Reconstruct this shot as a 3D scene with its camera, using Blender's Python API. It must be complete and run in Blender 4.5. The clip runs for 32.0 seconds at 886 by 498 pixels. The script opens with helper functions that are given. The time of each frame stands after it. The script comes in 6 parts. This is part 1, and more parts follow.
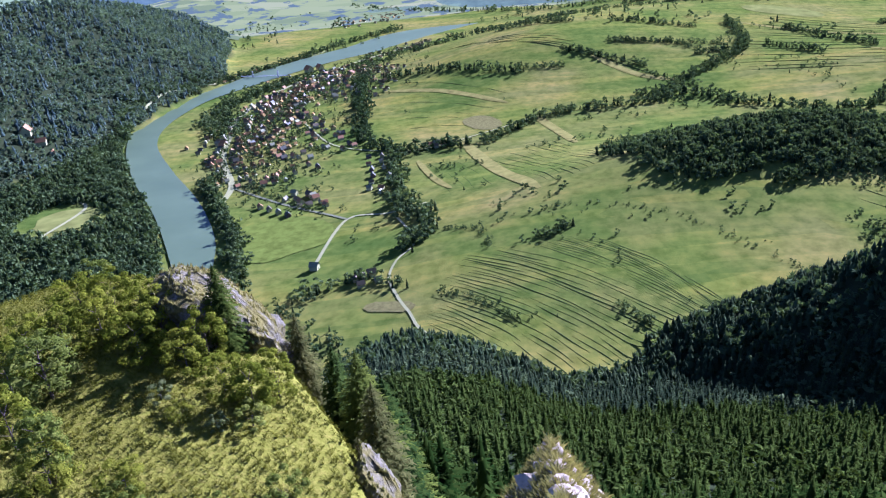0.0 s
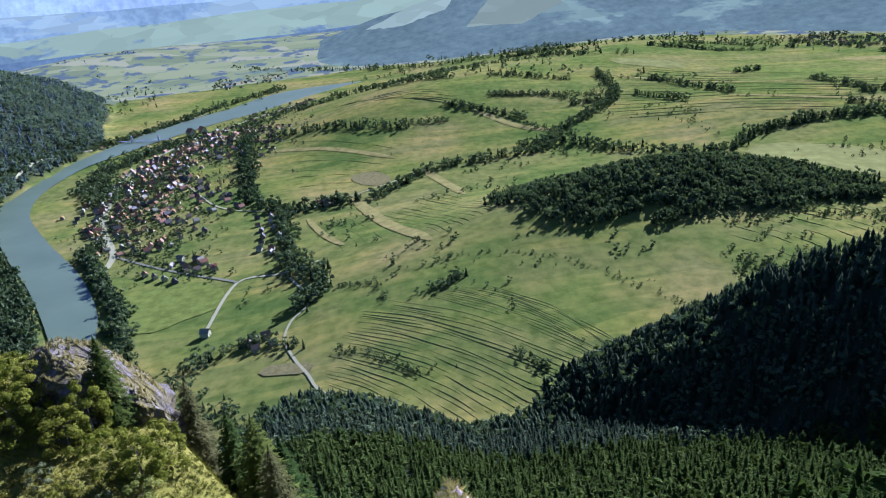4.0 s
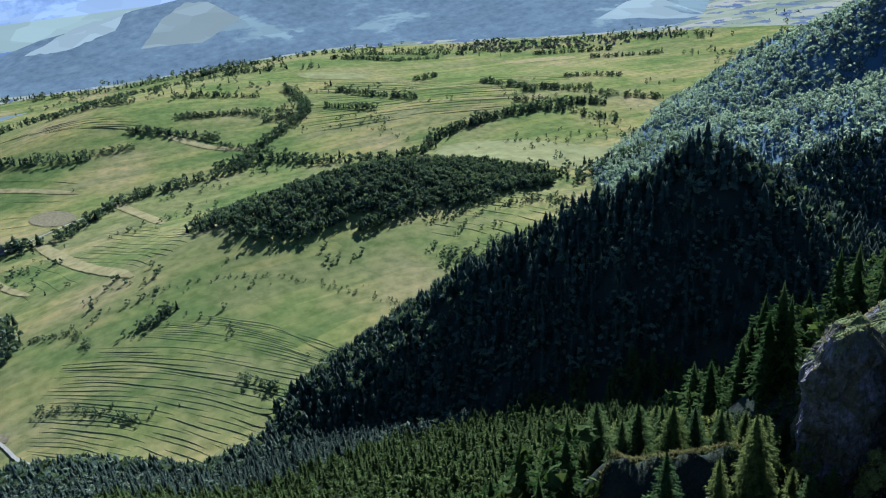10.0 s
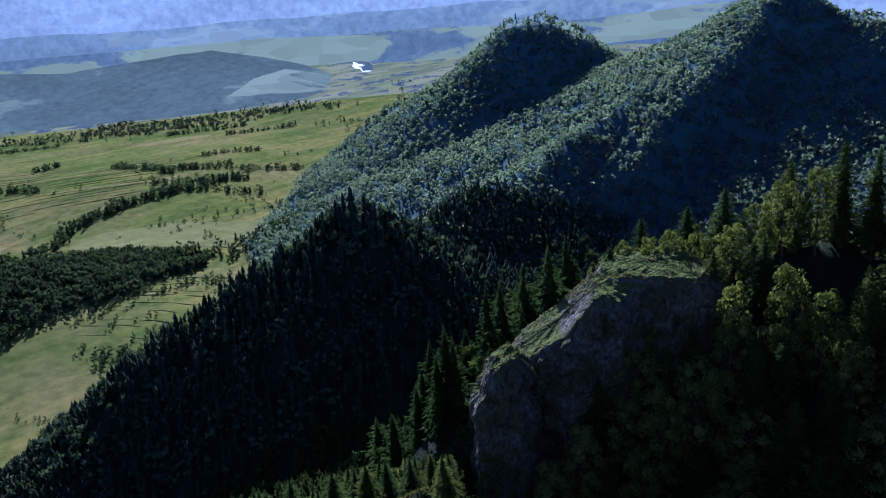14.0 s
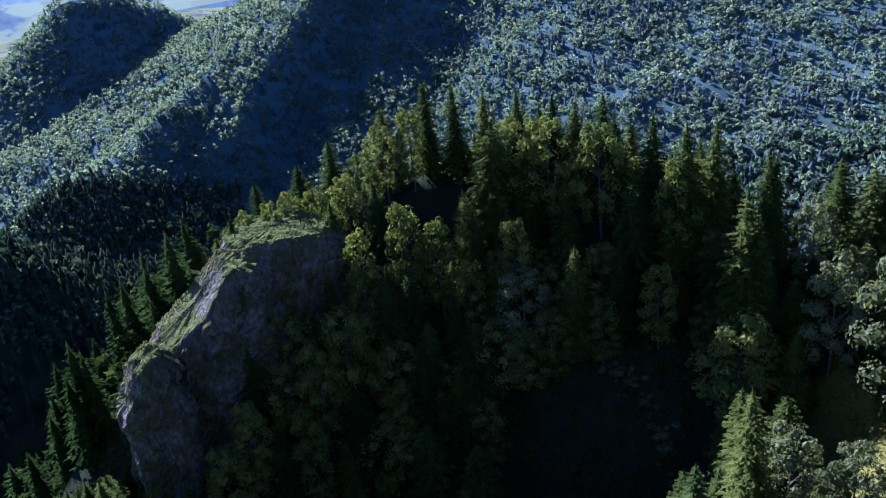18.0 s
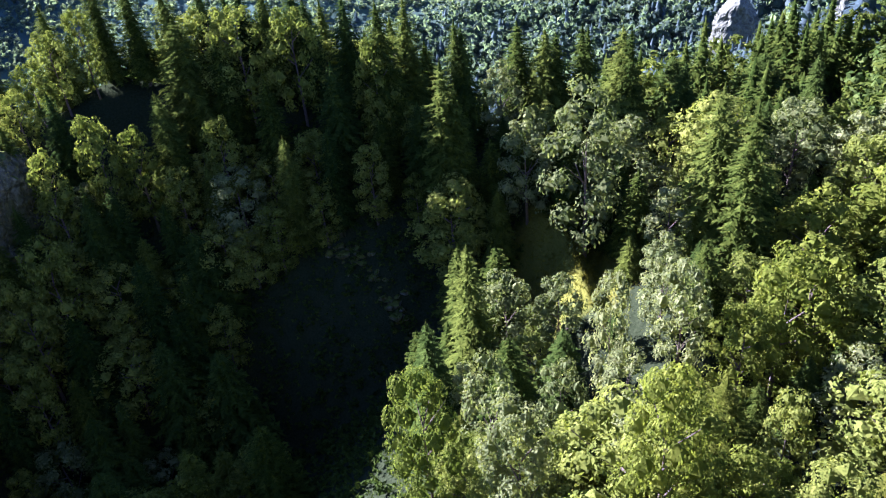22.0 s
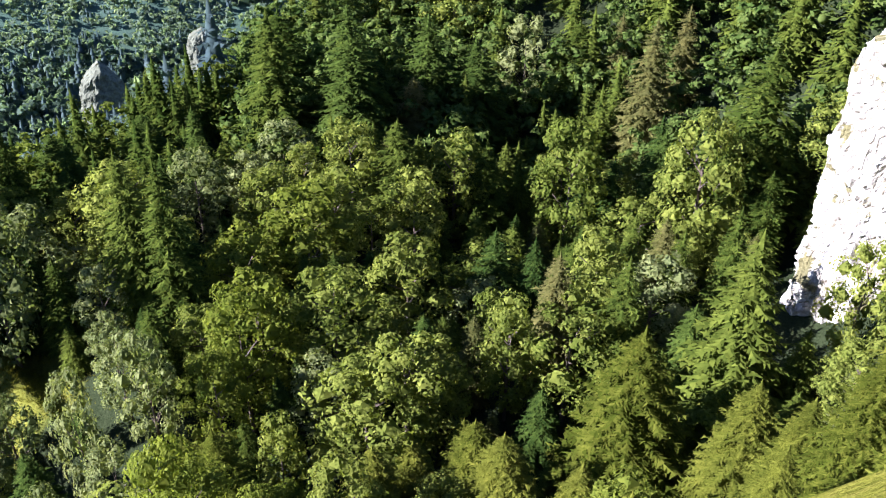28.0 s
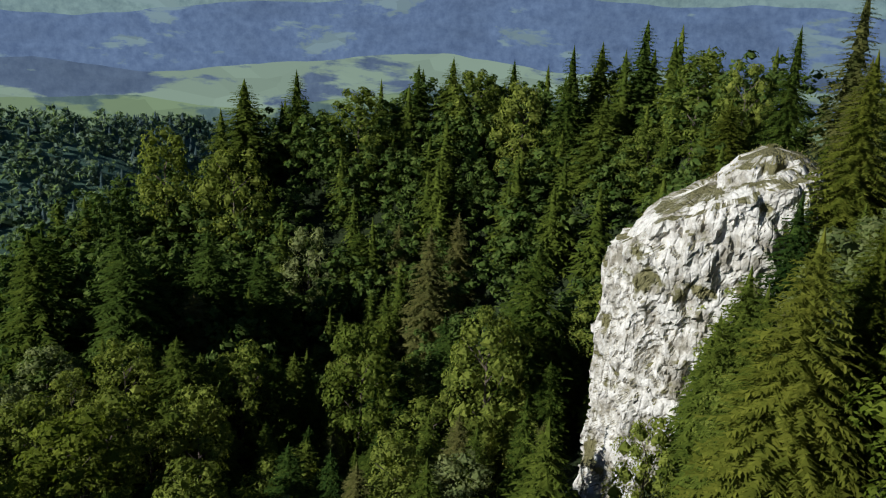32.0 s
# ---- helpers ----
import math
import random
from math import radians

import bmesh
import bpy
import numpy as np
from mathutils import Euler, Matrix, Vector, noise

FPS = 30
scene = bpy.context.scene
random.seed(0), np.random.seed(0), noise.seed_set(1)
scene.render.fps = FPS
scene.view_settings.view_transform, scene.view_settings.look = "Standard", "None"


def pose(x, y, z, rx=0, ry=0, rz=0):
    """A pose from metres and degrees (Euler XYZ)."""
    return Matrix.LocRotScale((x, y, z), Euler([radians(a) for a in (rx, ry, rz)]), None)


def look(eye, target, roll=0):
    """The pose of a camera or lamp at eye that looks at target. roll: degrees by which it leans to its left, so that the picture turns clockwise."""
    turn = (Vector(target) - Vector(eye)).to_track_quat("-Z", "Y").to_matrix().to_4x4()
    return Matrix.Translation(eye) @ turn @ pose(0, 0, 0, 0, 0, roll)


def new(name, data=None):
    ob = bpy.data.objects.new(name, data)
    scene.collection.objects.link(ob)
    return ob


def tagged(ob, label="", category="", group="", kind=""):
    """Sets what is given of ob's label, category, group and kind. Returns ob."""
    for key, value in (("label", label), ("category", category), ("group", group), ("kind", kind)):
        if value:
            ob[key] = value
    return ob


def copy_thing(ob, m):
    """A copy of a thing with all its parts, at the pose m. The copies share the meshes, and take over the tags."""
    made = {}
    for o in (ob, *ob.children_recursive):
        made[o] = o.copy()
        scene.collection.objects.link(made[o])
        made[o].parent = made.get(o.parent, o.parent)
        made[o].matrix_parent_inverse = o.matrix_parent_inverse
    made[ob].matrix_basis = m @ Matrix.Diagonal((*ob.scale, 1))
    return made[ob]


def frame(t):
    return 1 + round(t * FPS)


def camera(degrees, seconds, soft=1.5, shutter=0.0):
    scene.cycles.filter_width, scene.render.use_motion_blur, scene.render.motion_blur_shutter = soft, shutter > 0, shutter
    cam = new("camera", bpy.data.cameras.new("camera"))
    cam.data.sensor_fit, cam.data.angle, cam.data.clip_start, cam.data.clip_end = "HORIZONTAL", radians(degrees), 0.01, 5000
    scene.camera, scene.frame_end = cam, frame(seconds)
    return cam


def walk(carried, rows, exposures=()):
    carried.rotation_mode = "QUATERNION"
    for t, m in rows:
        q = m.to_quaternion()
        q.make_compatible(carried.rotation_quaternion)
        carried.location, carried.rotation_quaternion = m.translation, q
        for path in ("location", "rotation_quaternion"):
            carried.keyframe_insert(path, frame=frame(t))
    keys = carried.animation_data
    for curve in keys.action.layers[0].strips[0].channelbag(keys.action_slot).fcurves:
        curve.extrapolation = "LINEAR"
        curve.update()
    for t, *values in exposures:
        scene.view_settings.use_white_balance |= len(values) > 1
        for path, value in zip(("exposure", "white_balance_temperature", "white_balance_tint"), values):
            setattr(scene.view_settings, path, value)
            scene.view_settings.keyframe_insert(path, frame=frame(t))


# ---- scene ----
# ---- camera ----
# one turn on the summit platform: seconds, eye, heading, tilt and lean in degrees
PATH = [
    (0.0, 0.00, -0.00, 520.00, 5.73, -24.15, -5.81),
    (0.5, 0.01, -0.01, 520.01, 5.08, -24.05, -6.05),
    (1.0, 0.01, -0.02, 520.03, 4.39, -23.76, -6.18),
    (1.5, 0.04, -0.03, 520.04, 3.64, -23.25, -6.24),
    (2.0, 0.07, -0.06, 520.04, 2.78, -22.57, -6.23),
    (2.5, 0.11, -0.09, 520.04, 1.70, -21.91, -6.16),
    (4.5, 0.24, -0.43, 519.88, -4.56, -21.08, -5.74),
    (5.0, 0.29, -0.46, 519.86, -6.41, -21.58, -5.66),
    (5.5, 0.33, -0.44, 519.86, -8.17, -22.02, -5.64),
    (6.0, 0.34, -0.37, 519.88, -9.86, -22.47, -5.74),
    (6.5, 0.33, -0.25, 519.92, -11.58, -23.16, -5.70),
    (7.0, 0.31, -0.13, 519.96, -13.27, -24.42, -5.59),
    (7.5, 0.31, -0.08, 519.99, -14.98, -25.69, -5.77),
    (8.0, 0.32, -0.11, 520.00, -16.83, -25.85, -5.77),
    (8.5, 0.31, -0.19, 520.00, -18.80, -24.95, -5.61),
    (9.0, 0.28, -0.24, 519.99, -20.76, -23.88, -5.44),
    (9.5, 0.25, -0.26, 519.98, -22.68, -22.84, -5.40),
    (10.0, 0.20, -0.23, 519.99, -24.55, -22.03, -5.52),
    (10.5, 0.14, -0.18, 519.99, -26.35, -21.57, -5.78),
    (11.0, 0.07, -0.11, 520.00, -28.50, -21.30, -6.05),
    (11.5, 0.02, -0.01, 520.01, -31.17, -21.02, -6.13),
    (12.0, 0.02, 0.11, 520.03, -34.51, -20.80, -5.99),
    (12.5, 0.05, 0.26, 520.07, -38.44, -20.55, -5.86),
    (13.0, 0.08, 0.41, 520.11, -42.41, -20.20, -5.50),
    (13.5, 0.08, 0.56, 520.13, -46.39, -19.69, -5.24),
    (14.0, 0.09, 0.71, 520.17, -50.37, -19.16, -5.04),
    (14.5, 0.12, 0.83, 520.21, -54.34, -18.62, -4.92),
    (16.5, 0.39, 1.28, 520.58, -69.80, -18.17, -5.53),
    (17.0, 0.45, 1.27, 520.63, -73.11, -19.61, -6.11),
    (17.5, 0.50, 1.19, 520.67, -75.81, -21.91, -6.77),
    (18.0, 0.52, 1.12, 520.66, -78.21, -24.45, -7.11),
    (18.5, 0.49, 1.06, 520.62, -80.52, -26.65, -7.31),
    (19.0, 0.43, 1.00, 520.57, -82.91, -28.48, -7.47),
    (19.5, 0.31, 0.93, 520.50, -85.39, -29.95, -7.50),
    (20.0, 0.20, 0.86, 520.41, -87.92, -31.17, -7.37),
    (20.5, 0.09, 0.80, 520.34, -90.54, -32.22, -7.12),
    (21.0, -0.02, 0.76, 520.29, -93.32, -33.15, -6.83),
    (21.5, -0.14, 0.72, 520.27, -96.37, -33.80, -6.34),
    (22.0, -0.31, 0.68, 520.26, -99.60, -34.18, -5.67),
    (22.5, -0.46, 0.62, 520.24, -102.92, -34.41, -4.95),
    (23.0, -0.60, 0.57, 520.22, -106.24, -34.61, -4.18),
    (23.5, -0.69, 0.53, 520.19, -109.48, -34.77, -3.39),
    (24.0, -0.72, 0.51, 520.17, -111.68, -35.03, -3.13),
    (24.5, -0.71, 0.51, 520.15, -113.43, -35.35, -3.28),
    (26.5, -0.41, 0.38, 520.11, -130.62, -34.62, -1.31),
    (27.0, -0.36, 0.34, 520.11, -136.15, -33.90, -0.46),
    (27.5, -0.32, 0.28, 520.11, -141.20, -32.92, 0.17),
    (28.0, -0.28, 0.21, 520.11, -145.54, -31.63, 0.65),
    (28.5, -0.28, 0.12, 520.11, -149.09, -30.12, 0.96),
    (29.0, -0.32, 0.01, 520.13, -151.96, -28.50, 1.18),
    (29.5, -0.37, -0.12, 520.16, -154.23, -26.77, 1.39),
    (30.0, -0.43, -0.24, 520.21, -156.18, -24.85, 1.66),
    (30.5, -0.48, -0.34, 520.25, -157.87, -22.75, 1.94),
    (31.0, -0.53, -0.41, 520.29, -159.31, -20.54, 2.43),
    (31.5, -0.57, -0.45, 520.31, -160.36, -18.40, 2.59),
    (32.0, -0.60, -0.47, 520.32, -161.08, -16.71, 2.72),
]
cam = camera(57.56, 32.0, soft=1.2)
walk(cam, [(t, pose(x, y, z, 0, 0, yaw) @ pose(0, 0, 0, 90 + tilt) @ pose(0, 0, 0, 0, 0, lean)) for t, x, y, z, yaw, tilt, lean in PATH],
     [(0.0, 2.05, 4400, 49), (2.5, 2.0, 4400, 49), (5.0, 1.55, 4350, 50), (7.0, 2.0, 4350, 52), (9.0, 1.95, 4300, 52), (12.0, 1.55, 4200, 52), (13.0, 1.45, 4200, 53), (15.0, 0.95, 4150, 56), (17.0, 1.3, 4150, 58), (18.0, 1.95, 4250, 59), (19.0, 2.4, 4400, 58),
      (20.0, 2.85, 4550, 56), (21.0, 2.9, 4650, 52), (24.0, 3.1, 4750, 49), (28.0, 2.35, 5000, 31), (29.0, 1.95, 5200, 23), (30.0, 1.45, 5300, 17), (31.0, 1.0, 5300, 14), (32.0, 0.4, 5200, 13)])

# ---- light ----
SUN_BEARING, SUN_HEIGHT = 43.0, 26.5
world = bpy.data.worlds.new("evening_sky")
scene.world = world
world.use_nodes = True
wt = world.node_tree
sky = wt.nodes.new("ShaderNodeTexSky")
sky.sky_type, sky.sun_disc = "NISHITA", False
sky.sun_elevation, sky.sun_rotation = radians(SUN_HEIGHT), radians(SUN_BEARING)
sky.altitude, sky.air_density, sky.dust_density, sky.ozone_density = 950, 0.55, 0.1, 1.5
wt.links.new(sky.outputs[0], wt.nodes["Background"].inputs[0])
wt.nodes["Background"].inputs[1].default_value = 0.05
sb, sh = radians(SUN_BEARING), radians(SUN_HEIGHT)
sun_dir = Vector((math.sin(sb) * math.cos(sh), math.cos(sb) * math.cos(sh), math.sin(sh)))
sun = new("sun", bpy.data.lights.new("sun", "SUN"))
sun.data.energy, sun.data.angle, sun.data.color = 5.0, radians(0.5), (1.0, 0.92, 0.78)
sun.matrix_world = look(sun_dir * 100, (0, 0, 0))

# ---- materials ----
def material(name, build):
    m = bpy.data.materials.new(name)
    m.use_nodes = True
    nt = m.node_tree
    build(nt, nt.nodes["Principled BSDF"])
    return m


def node(nt, kind, **values):
    n = nt.nodes.new(kind)
    for key, value in values.items():
        n.inputs[key.replace("_", " ")].default_value = value
    return n


def ramp(nt, source, stops):
    n = nt.nodes.new("ShaderNodeValToRGB")
    while len(n.color_ramp.elements) < len(stops):
        n.color_ramp.elements.new(0.5)
    for e, (p, c) in zip(n.color_ramp.elements, stops):
        e.position, e.color = p, (*c, 1)
    nt.links.new(source, n.inputs[0])
    return n


def mix(nt, fac, a, b, blend="MIX"):
    n = nt.nodes.new("ShaderNodeMix")
    n.data_type, n.blend_type = "RGBA", blend
    for sock, v in ((n.inputs[0], fac), (n.inputs[6], a), (n.inputs[7], b)):
        if isinstance(v, bpy.types.NodeSocket):
            nt.links.new(v, sock)
        else:
            sock.default_value = v if isinstance(v, float) else (*v, 1)
    return n.outputs[2]


def grain(nt, scale, detail=4.0, rough=0.6):
    """Noise at a real-world size: about scale spots per metre."""
    geo = nt.nodes.new("ShaderNodeNewGeometry")
    n = node(nt, "ShaderNodeTexNoise", Scale=scale, Detail=detail, Roughness=rough)
    nt.links.new(geo.outputs["Position"], n.inputs["Vector"])
    return n.outputs["Fac"]


def bump(nt, bsdf, height, distance, strength=0.6):
    b = node(nt, "ShaderNodeBump", Distance=distance, Strength=strength)
    nt.links.new(height, b.inputs["Height"])
    nt.links.new(b.outputs[0], bsdf.inputs["Normal"])


def plain(name, color, rough=0.8, scale=3.0, vary=0.25, relief=0.0, metal=0.0):
    def build(nt, bsdf):
        n = grain(nt, scale)
        lo, hi = [c * (1 - vary) for c in color], [min(1.0, c * (1 + vary)) for c in color]
        nt.links.new(ramp(nt, n, [(0.3, lo), (0.7, hi)]).outputs[0], bsdf.inputs["Base Color"])
        bsdf.inputs["Roughness"].default_value, bsdf.inputs["Metallic"].default_value = rough, metal
        bsdf.inputs["Specular IOR Level"].default_value = 0.0 if rough > 0.85 else 0.3
        if relief:
            bump(nt, bsdf, n, relief)
    return material(name, build)


def leafy(name, dark, light, through_light=0.35, scale=0.15):
    """Leaves and needles: each clump and each tree has its own tint, and light passes through."""
    def build(nt, bsdf):
        geo = nt.nodes.new("ShaderNodeNewGeometry")
        info = nt.nodes.new("ShaderNodeObjectInfo")
        add = nt.nodes.new("ShaderNodeMath")
        add.operation = "ADD"
        nt.links.new(geo.outputs["Random Per Island"], add.inputs[0])
        nt.links.new(info.outputs["Random"], add.inputs[1])
        half = nt.nodes.new("ShaderNodeMath")
        half.operation, half.inputs[1].default_value = "MULTIPLY", 0.5
        nt.links.new(add.outputs[0], half.inputs[0])
        tint = ramp(nt, half.outputs[0], [(0.15, dark), (0.85, light)]).outputs[0]
        patch = ramp(nt, grain(nt, scale), [(0.35, (0.62, 0.66, 0.6)), (0.65, (1.15, 1.12, 1.0))]).outputs[0]
        col = mix(nt, 1.0, tint, patch, "MULTIPLY")
        nt.links.new(col, bsdf.inputs["Base Color"])
        bsdf.inputs["Roughness"].default_value = 0.85
        bsdf.inputs["Specular IOR Level"].default_value = 0.0
        if through_light:
            tr = nt.nodes.new("ShaderNodeBsdfTranslucent")
            nt.links.new(mix(nt, 1.0, col, (1.25, 1.3, 0.55), "MULTIPLY"), tr.inputs[0])
            sh = nt.nodes.new("ShaderNodeMixShader")
            sh.inputs[0].default_value = through_light
            nt.links.new(bsdf.outputs[0], sh.inputs[1])
            nt.links.new(tr.outputs[0], sh.inputs[2])
            nt.links.new(sh.outputs[0], nt.nodes["Material Output"].inputs[0])
    return material(name, build)


def build_ground(nt, bsdf):
    cover = nt.nodes.new("ShaderNodeVertexColor")
    cover.layer_name = "cover"
    split = nt.nodes.new("ShaderNodeSeparateColor")
    nt.links.new(cover.outputs[0], split.inputs[0])
    wide, mid, fine = grain(nt, 0.004, 5.0), grain(nt, 0.05, 6.0), grain(nt, 2.5, 6.0)
    meadow = mix(nt, 1.0, ramp(nt, wide, [(0.3, (0.072, 0.108, 0.016)), (0.44, (0.105, 0.132, 0.02)), (0.55, (0.145, 0.15, 0.028)), (0.7, (0.185, 0.168, 0.042))]).outputs[0],
                 ramp(nt, mid, [(0.32, (0.62, 0.7, 0.62)), (0.55, (1.0, 1.0, 1.0)), (0.7, (1.25, 1.12, 1.1))]).outputs[0], "MULTIPLY")
    where = nt.nodes.new("ShaderNodeNewGeometry")
    for turn, length, width, amount in ((0.75, 0.004, 0.035, 0.5), (-0.9, 0.003, 0.018, 0.55)):
        m = nt.nodes.new("ShaderNodeMapping")
        m.inputs["Rotation"].default_value, m.inputs["Scale"].default_value = (0, 0, turn), (length, width, 0.0)
        nt.links.new(where.outputs["Position"], m.inputs["Vector"])
        cells = node(nt, "ShaderNodeTexVoronoi", Scale=1.0, Randomness=0.8)
        nt.links.new(m.outputs[0], cells.inputs["Vector"])
        strip = ramp(nt, cells.outputs["Color"], [(0.1, (0.72, 0.8, 0.75)), (0.5, (1.0, 1.0, 1.0)), (0.9, (1.4, 1.22, 1.05))]).outputs[0]
        meadow = mix(nt, amount, meadow, mix(nt, 1.0, meadow, strip, "MULTIPLY"))
    # floor colour holds haze far off (lighter) and tree shade nearby (near black)
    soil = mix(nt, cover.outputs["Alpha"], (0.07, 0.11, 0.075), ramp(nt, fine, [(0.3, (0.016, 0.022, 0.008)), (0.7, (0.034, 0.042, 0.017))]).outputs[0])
    rock = mix(nt, ramp(nt, mid, [(0.42, (0.0, 0.0, 0.0)), (0.58, (1.0, 1.0, 1.0))]).outputs[0], ramp(nt, fine, [(0.3, (0.06, 0.058, 0.05)), (0.7, (0.16, 0.155, 0.14))]).outputs[0], (0.035, 0.042, 0.02))
    turf = ramp(nt, fine, [(0.25, (0.1, 0.105, 0.01)), (0.5, (0.15, 0.145, 0.016)), (0.75, (0.195, 0.17, 0.028))]).outputs[0]
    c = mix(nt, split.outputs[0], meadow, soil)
    c = mix(nt, split.outputs[1], c, rock)
    c = mix(nt, split.outputs[2], c, turf)
    nt.links.new(c, bsdf.inputs["Base Color"])
    bsdf.inputs["Roughness"].default_value = 0.95
    bsdf.inputs["Specular IOR Level"].default_value = 0.0
    bump(nt, bsdf, fine, 0.3, 0.8)


ground_mat = material("meadow_and_soil", build_ground)
fir_mat = leafy("fir_needles", (0.036, 0.058, 0.008), (0.115, 0.138, 0.018), 0.25, 0.5)
spruce_mid_mat = leafy("spruce_needles", (0.018, 0.031, 0.01), (0.066, 0.086, 0.024), 0.15, 0.05)
# haze of the distance put into the base colour: paler, bluer needles
spruce_far_mat = leafy("haze_tinted_spruce_needles", (0.075, 0.108, 0.115), (0.14, 0.185, 0.18), 0.5, 0.02)
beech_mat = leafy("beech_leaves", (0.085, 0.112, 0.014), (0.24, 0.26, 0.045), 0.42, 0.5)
# same haze tint in the far leaves and, weaker, across the river
beech_far_mat = leafy("haze_tinted_broad_leaves", (0.1, 0.145, 0.115), (0.2, 0.25, 0.18), 0.55, 0.02)
across_fir_mat = leafy("part_hazed_spruce_needles", (0.035, 0.06, 0.058), (0.09, 0.125, 0.105), 0.3, 0.02)
across_mat = leafy("part_hazed_broad_leaves", (0.05, 0.085, 0.062), (0.13, 0.17, 0.115), 0.4, 0.02)
bowl_fir_mat = leafy("green_spruce_needles", (0.013, 0.03, 0.004), (0.056, 0.078, 0.012), 0.15, 0.05)
bowl_mat = leafy("green_mixed_leaves", (0.03, 0.052, 0.008), (0.085, 0.11, 0.02), 0.25, 0.05)
# blue haze over the dark spur, mixed into its foliage colours
spur_fir_mat = leafy("haze_lifted_spruce_needles", (0.021, 0.036, 0.018), (0.072, 0.094, 0.038), 0.15, 0.05)
spur_mat = leafy("haze_lifted_mixed_leaves", (0.042, 0.07, 0.034), (0.115, 0.145, 0.06), 0.25, 0.03)
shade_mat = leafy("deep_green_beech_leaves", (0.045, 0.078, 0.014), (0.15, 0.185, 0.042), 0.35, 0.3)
hedge_mat = leafy("dark_hedge_leaves", (0.045, 0.075, 0.03), (0.12, 0.155, 0.058), 0.25, 0.03)
bark_mat = plain("bark", (0.11, 0.085, 0.06), 0.9, 6.0, 0.4, 0.05)


def flat(nt, low, high):
    """1 where a surface lies flat, 0 where it is steep: grass keeps to the ledges."""
    up = nt.nodes.new("ShaderNodeSeparateXYZ")
    nt.links.new(nt.nodes.new("ShaderNodeNewGeometry").outputs["Normal"], up.inputs[0])
    return ramp(nt, up.outputs["Z"], [(low, (0.0, 0.0, 0.0)), (high, (1.0, 1.0, 1.0))]).outputs[0]


def build_limestone(nt, bsdf):
    wide, fine = grain(nt, 0.25, 8.0, 0.65), grain(nt, 1.6, 8.0, 0.7)
    c = ramp(nt, fine, [(0.27, (0.16, 0.145, 0.105)), (0.42, (0.5, 0.46, 0.365)), (0.75, (0.74, 0.685, 0.565))]).outputs[0]
    stain = ramp(nt, wide, [(0.38, (0.42, 0.4, 0.34)), (0.55, (1.0, 1.0, 1.0))]).outputs[0]
    turf = ramp(nt, grain(nt, 0.16, 7.0, 0.6), [(0.56, (0.0, 0.0, 0.0)), (0.61, (1.0, 1.0, 1.0))]).outputs[0]
    nt.links.new(mix(nt, mix(nt, 1.0, turf, flat(nt, 0.72, 0.86), "LIGHTEN"), mix(nt, 1.0, c, stain, "MULTIPLY"), ramp(nt, fine, [(0.3, (0.07, 0.065, 0.025)), (0.7, (0.2, 0.175, 0.075))]).outputs[0]), bsdf.inputs["Base Color"])
    bsdf.inputs["Roughness"].default_value = 0.9
    bsdf.inputs["Specular IOR Level"].default_value = 0.05
    where = nt.nodes.new("ShaderNodeNewGeometry")
    m = nt.nodes.new("ShaderNodeMapping")
    m.inputs["Scale"].default_value = (1.0, 1.0, 0.45)
    nt.links.new(where.outputs["Position"], m.inputs["Vector"])
    cells = node(nt, "ShaderNodeTexVoronoi", Scale=0.9)
    cells.feature = "DISTANCE_TO_EDGE"
    nt.links.new(m.outputs[0], cells.inputs["Vector"])
    crack = ramp(nt, cells.outputs["Distance"], [(0.0, (0.2, 0.2, 0.2)), (0.14, (1.0, 1.0, 1.0))]).outputs[0]
    both = mix(nt, 0.5, mix(nt, 1.0, fine, fine), crack)
    bump(nt, bsdf, both, 0.4, 0.9)


limestone_mat = material("limestone", build_limestone)


def build_weathered_shade(nt, bsdf):
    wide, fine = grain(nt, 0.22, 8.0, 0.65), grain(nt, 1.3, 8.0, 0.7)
    # stone greys darkened in the base colour for the shade on the wall
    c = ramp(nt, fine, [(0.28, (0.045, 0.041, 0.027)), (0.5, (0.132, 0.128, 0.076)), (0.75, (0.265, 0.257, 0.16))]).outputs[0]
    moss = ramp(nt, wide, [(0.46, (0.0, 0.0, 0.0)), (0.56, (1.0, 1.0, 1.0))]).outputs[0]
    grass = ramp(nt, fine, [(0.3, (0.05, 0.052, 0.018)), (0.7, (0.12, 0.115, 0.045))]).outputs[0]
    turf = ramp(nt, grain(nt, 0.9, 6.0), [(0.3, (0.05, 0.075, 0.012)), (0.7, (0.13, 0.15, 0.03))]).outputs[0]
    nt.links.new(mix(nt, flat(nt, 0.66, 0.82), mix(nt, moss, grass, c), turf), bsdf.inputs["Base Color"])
    bsdf.inputs["Roughness"].default_value = 0.95
    bsdf.inputs["Specular IOR Level"].default_value = 0.0
    where = nt.nodes.new("ShaderNodeNewGeometry")
    m = nt.nodes.new("ShaderNodeMapping")
    m.inputs["Scale"].default_value = (1.0, 1.0, 0.5)
    nt.links.new(where.outputs["Position"], m.inputs["Vector"])
    cells = node(nt, "ShaderNodeTexVoronoi", Scale=0.55)
    cells.feature = "DISTANCE_TO_EDGE"
    nt.links.new(m.outputs[0], cells.inputs["Vector"])
    crack = ramp(nt, cells.outputs["Distance"], [(0.0, (0.1, 0.1, 0.1)), (0.12, (1.0, 1.0, 1.0))]).outputs[0]
    bump(nt, bsdf, mix(nt, 0.5, mix(nt, 1.0, fine, fine), crack), 0.7, 1.0)


weathered_shade_mat = material("weathered_shade_limestone", build_weathered_shade)


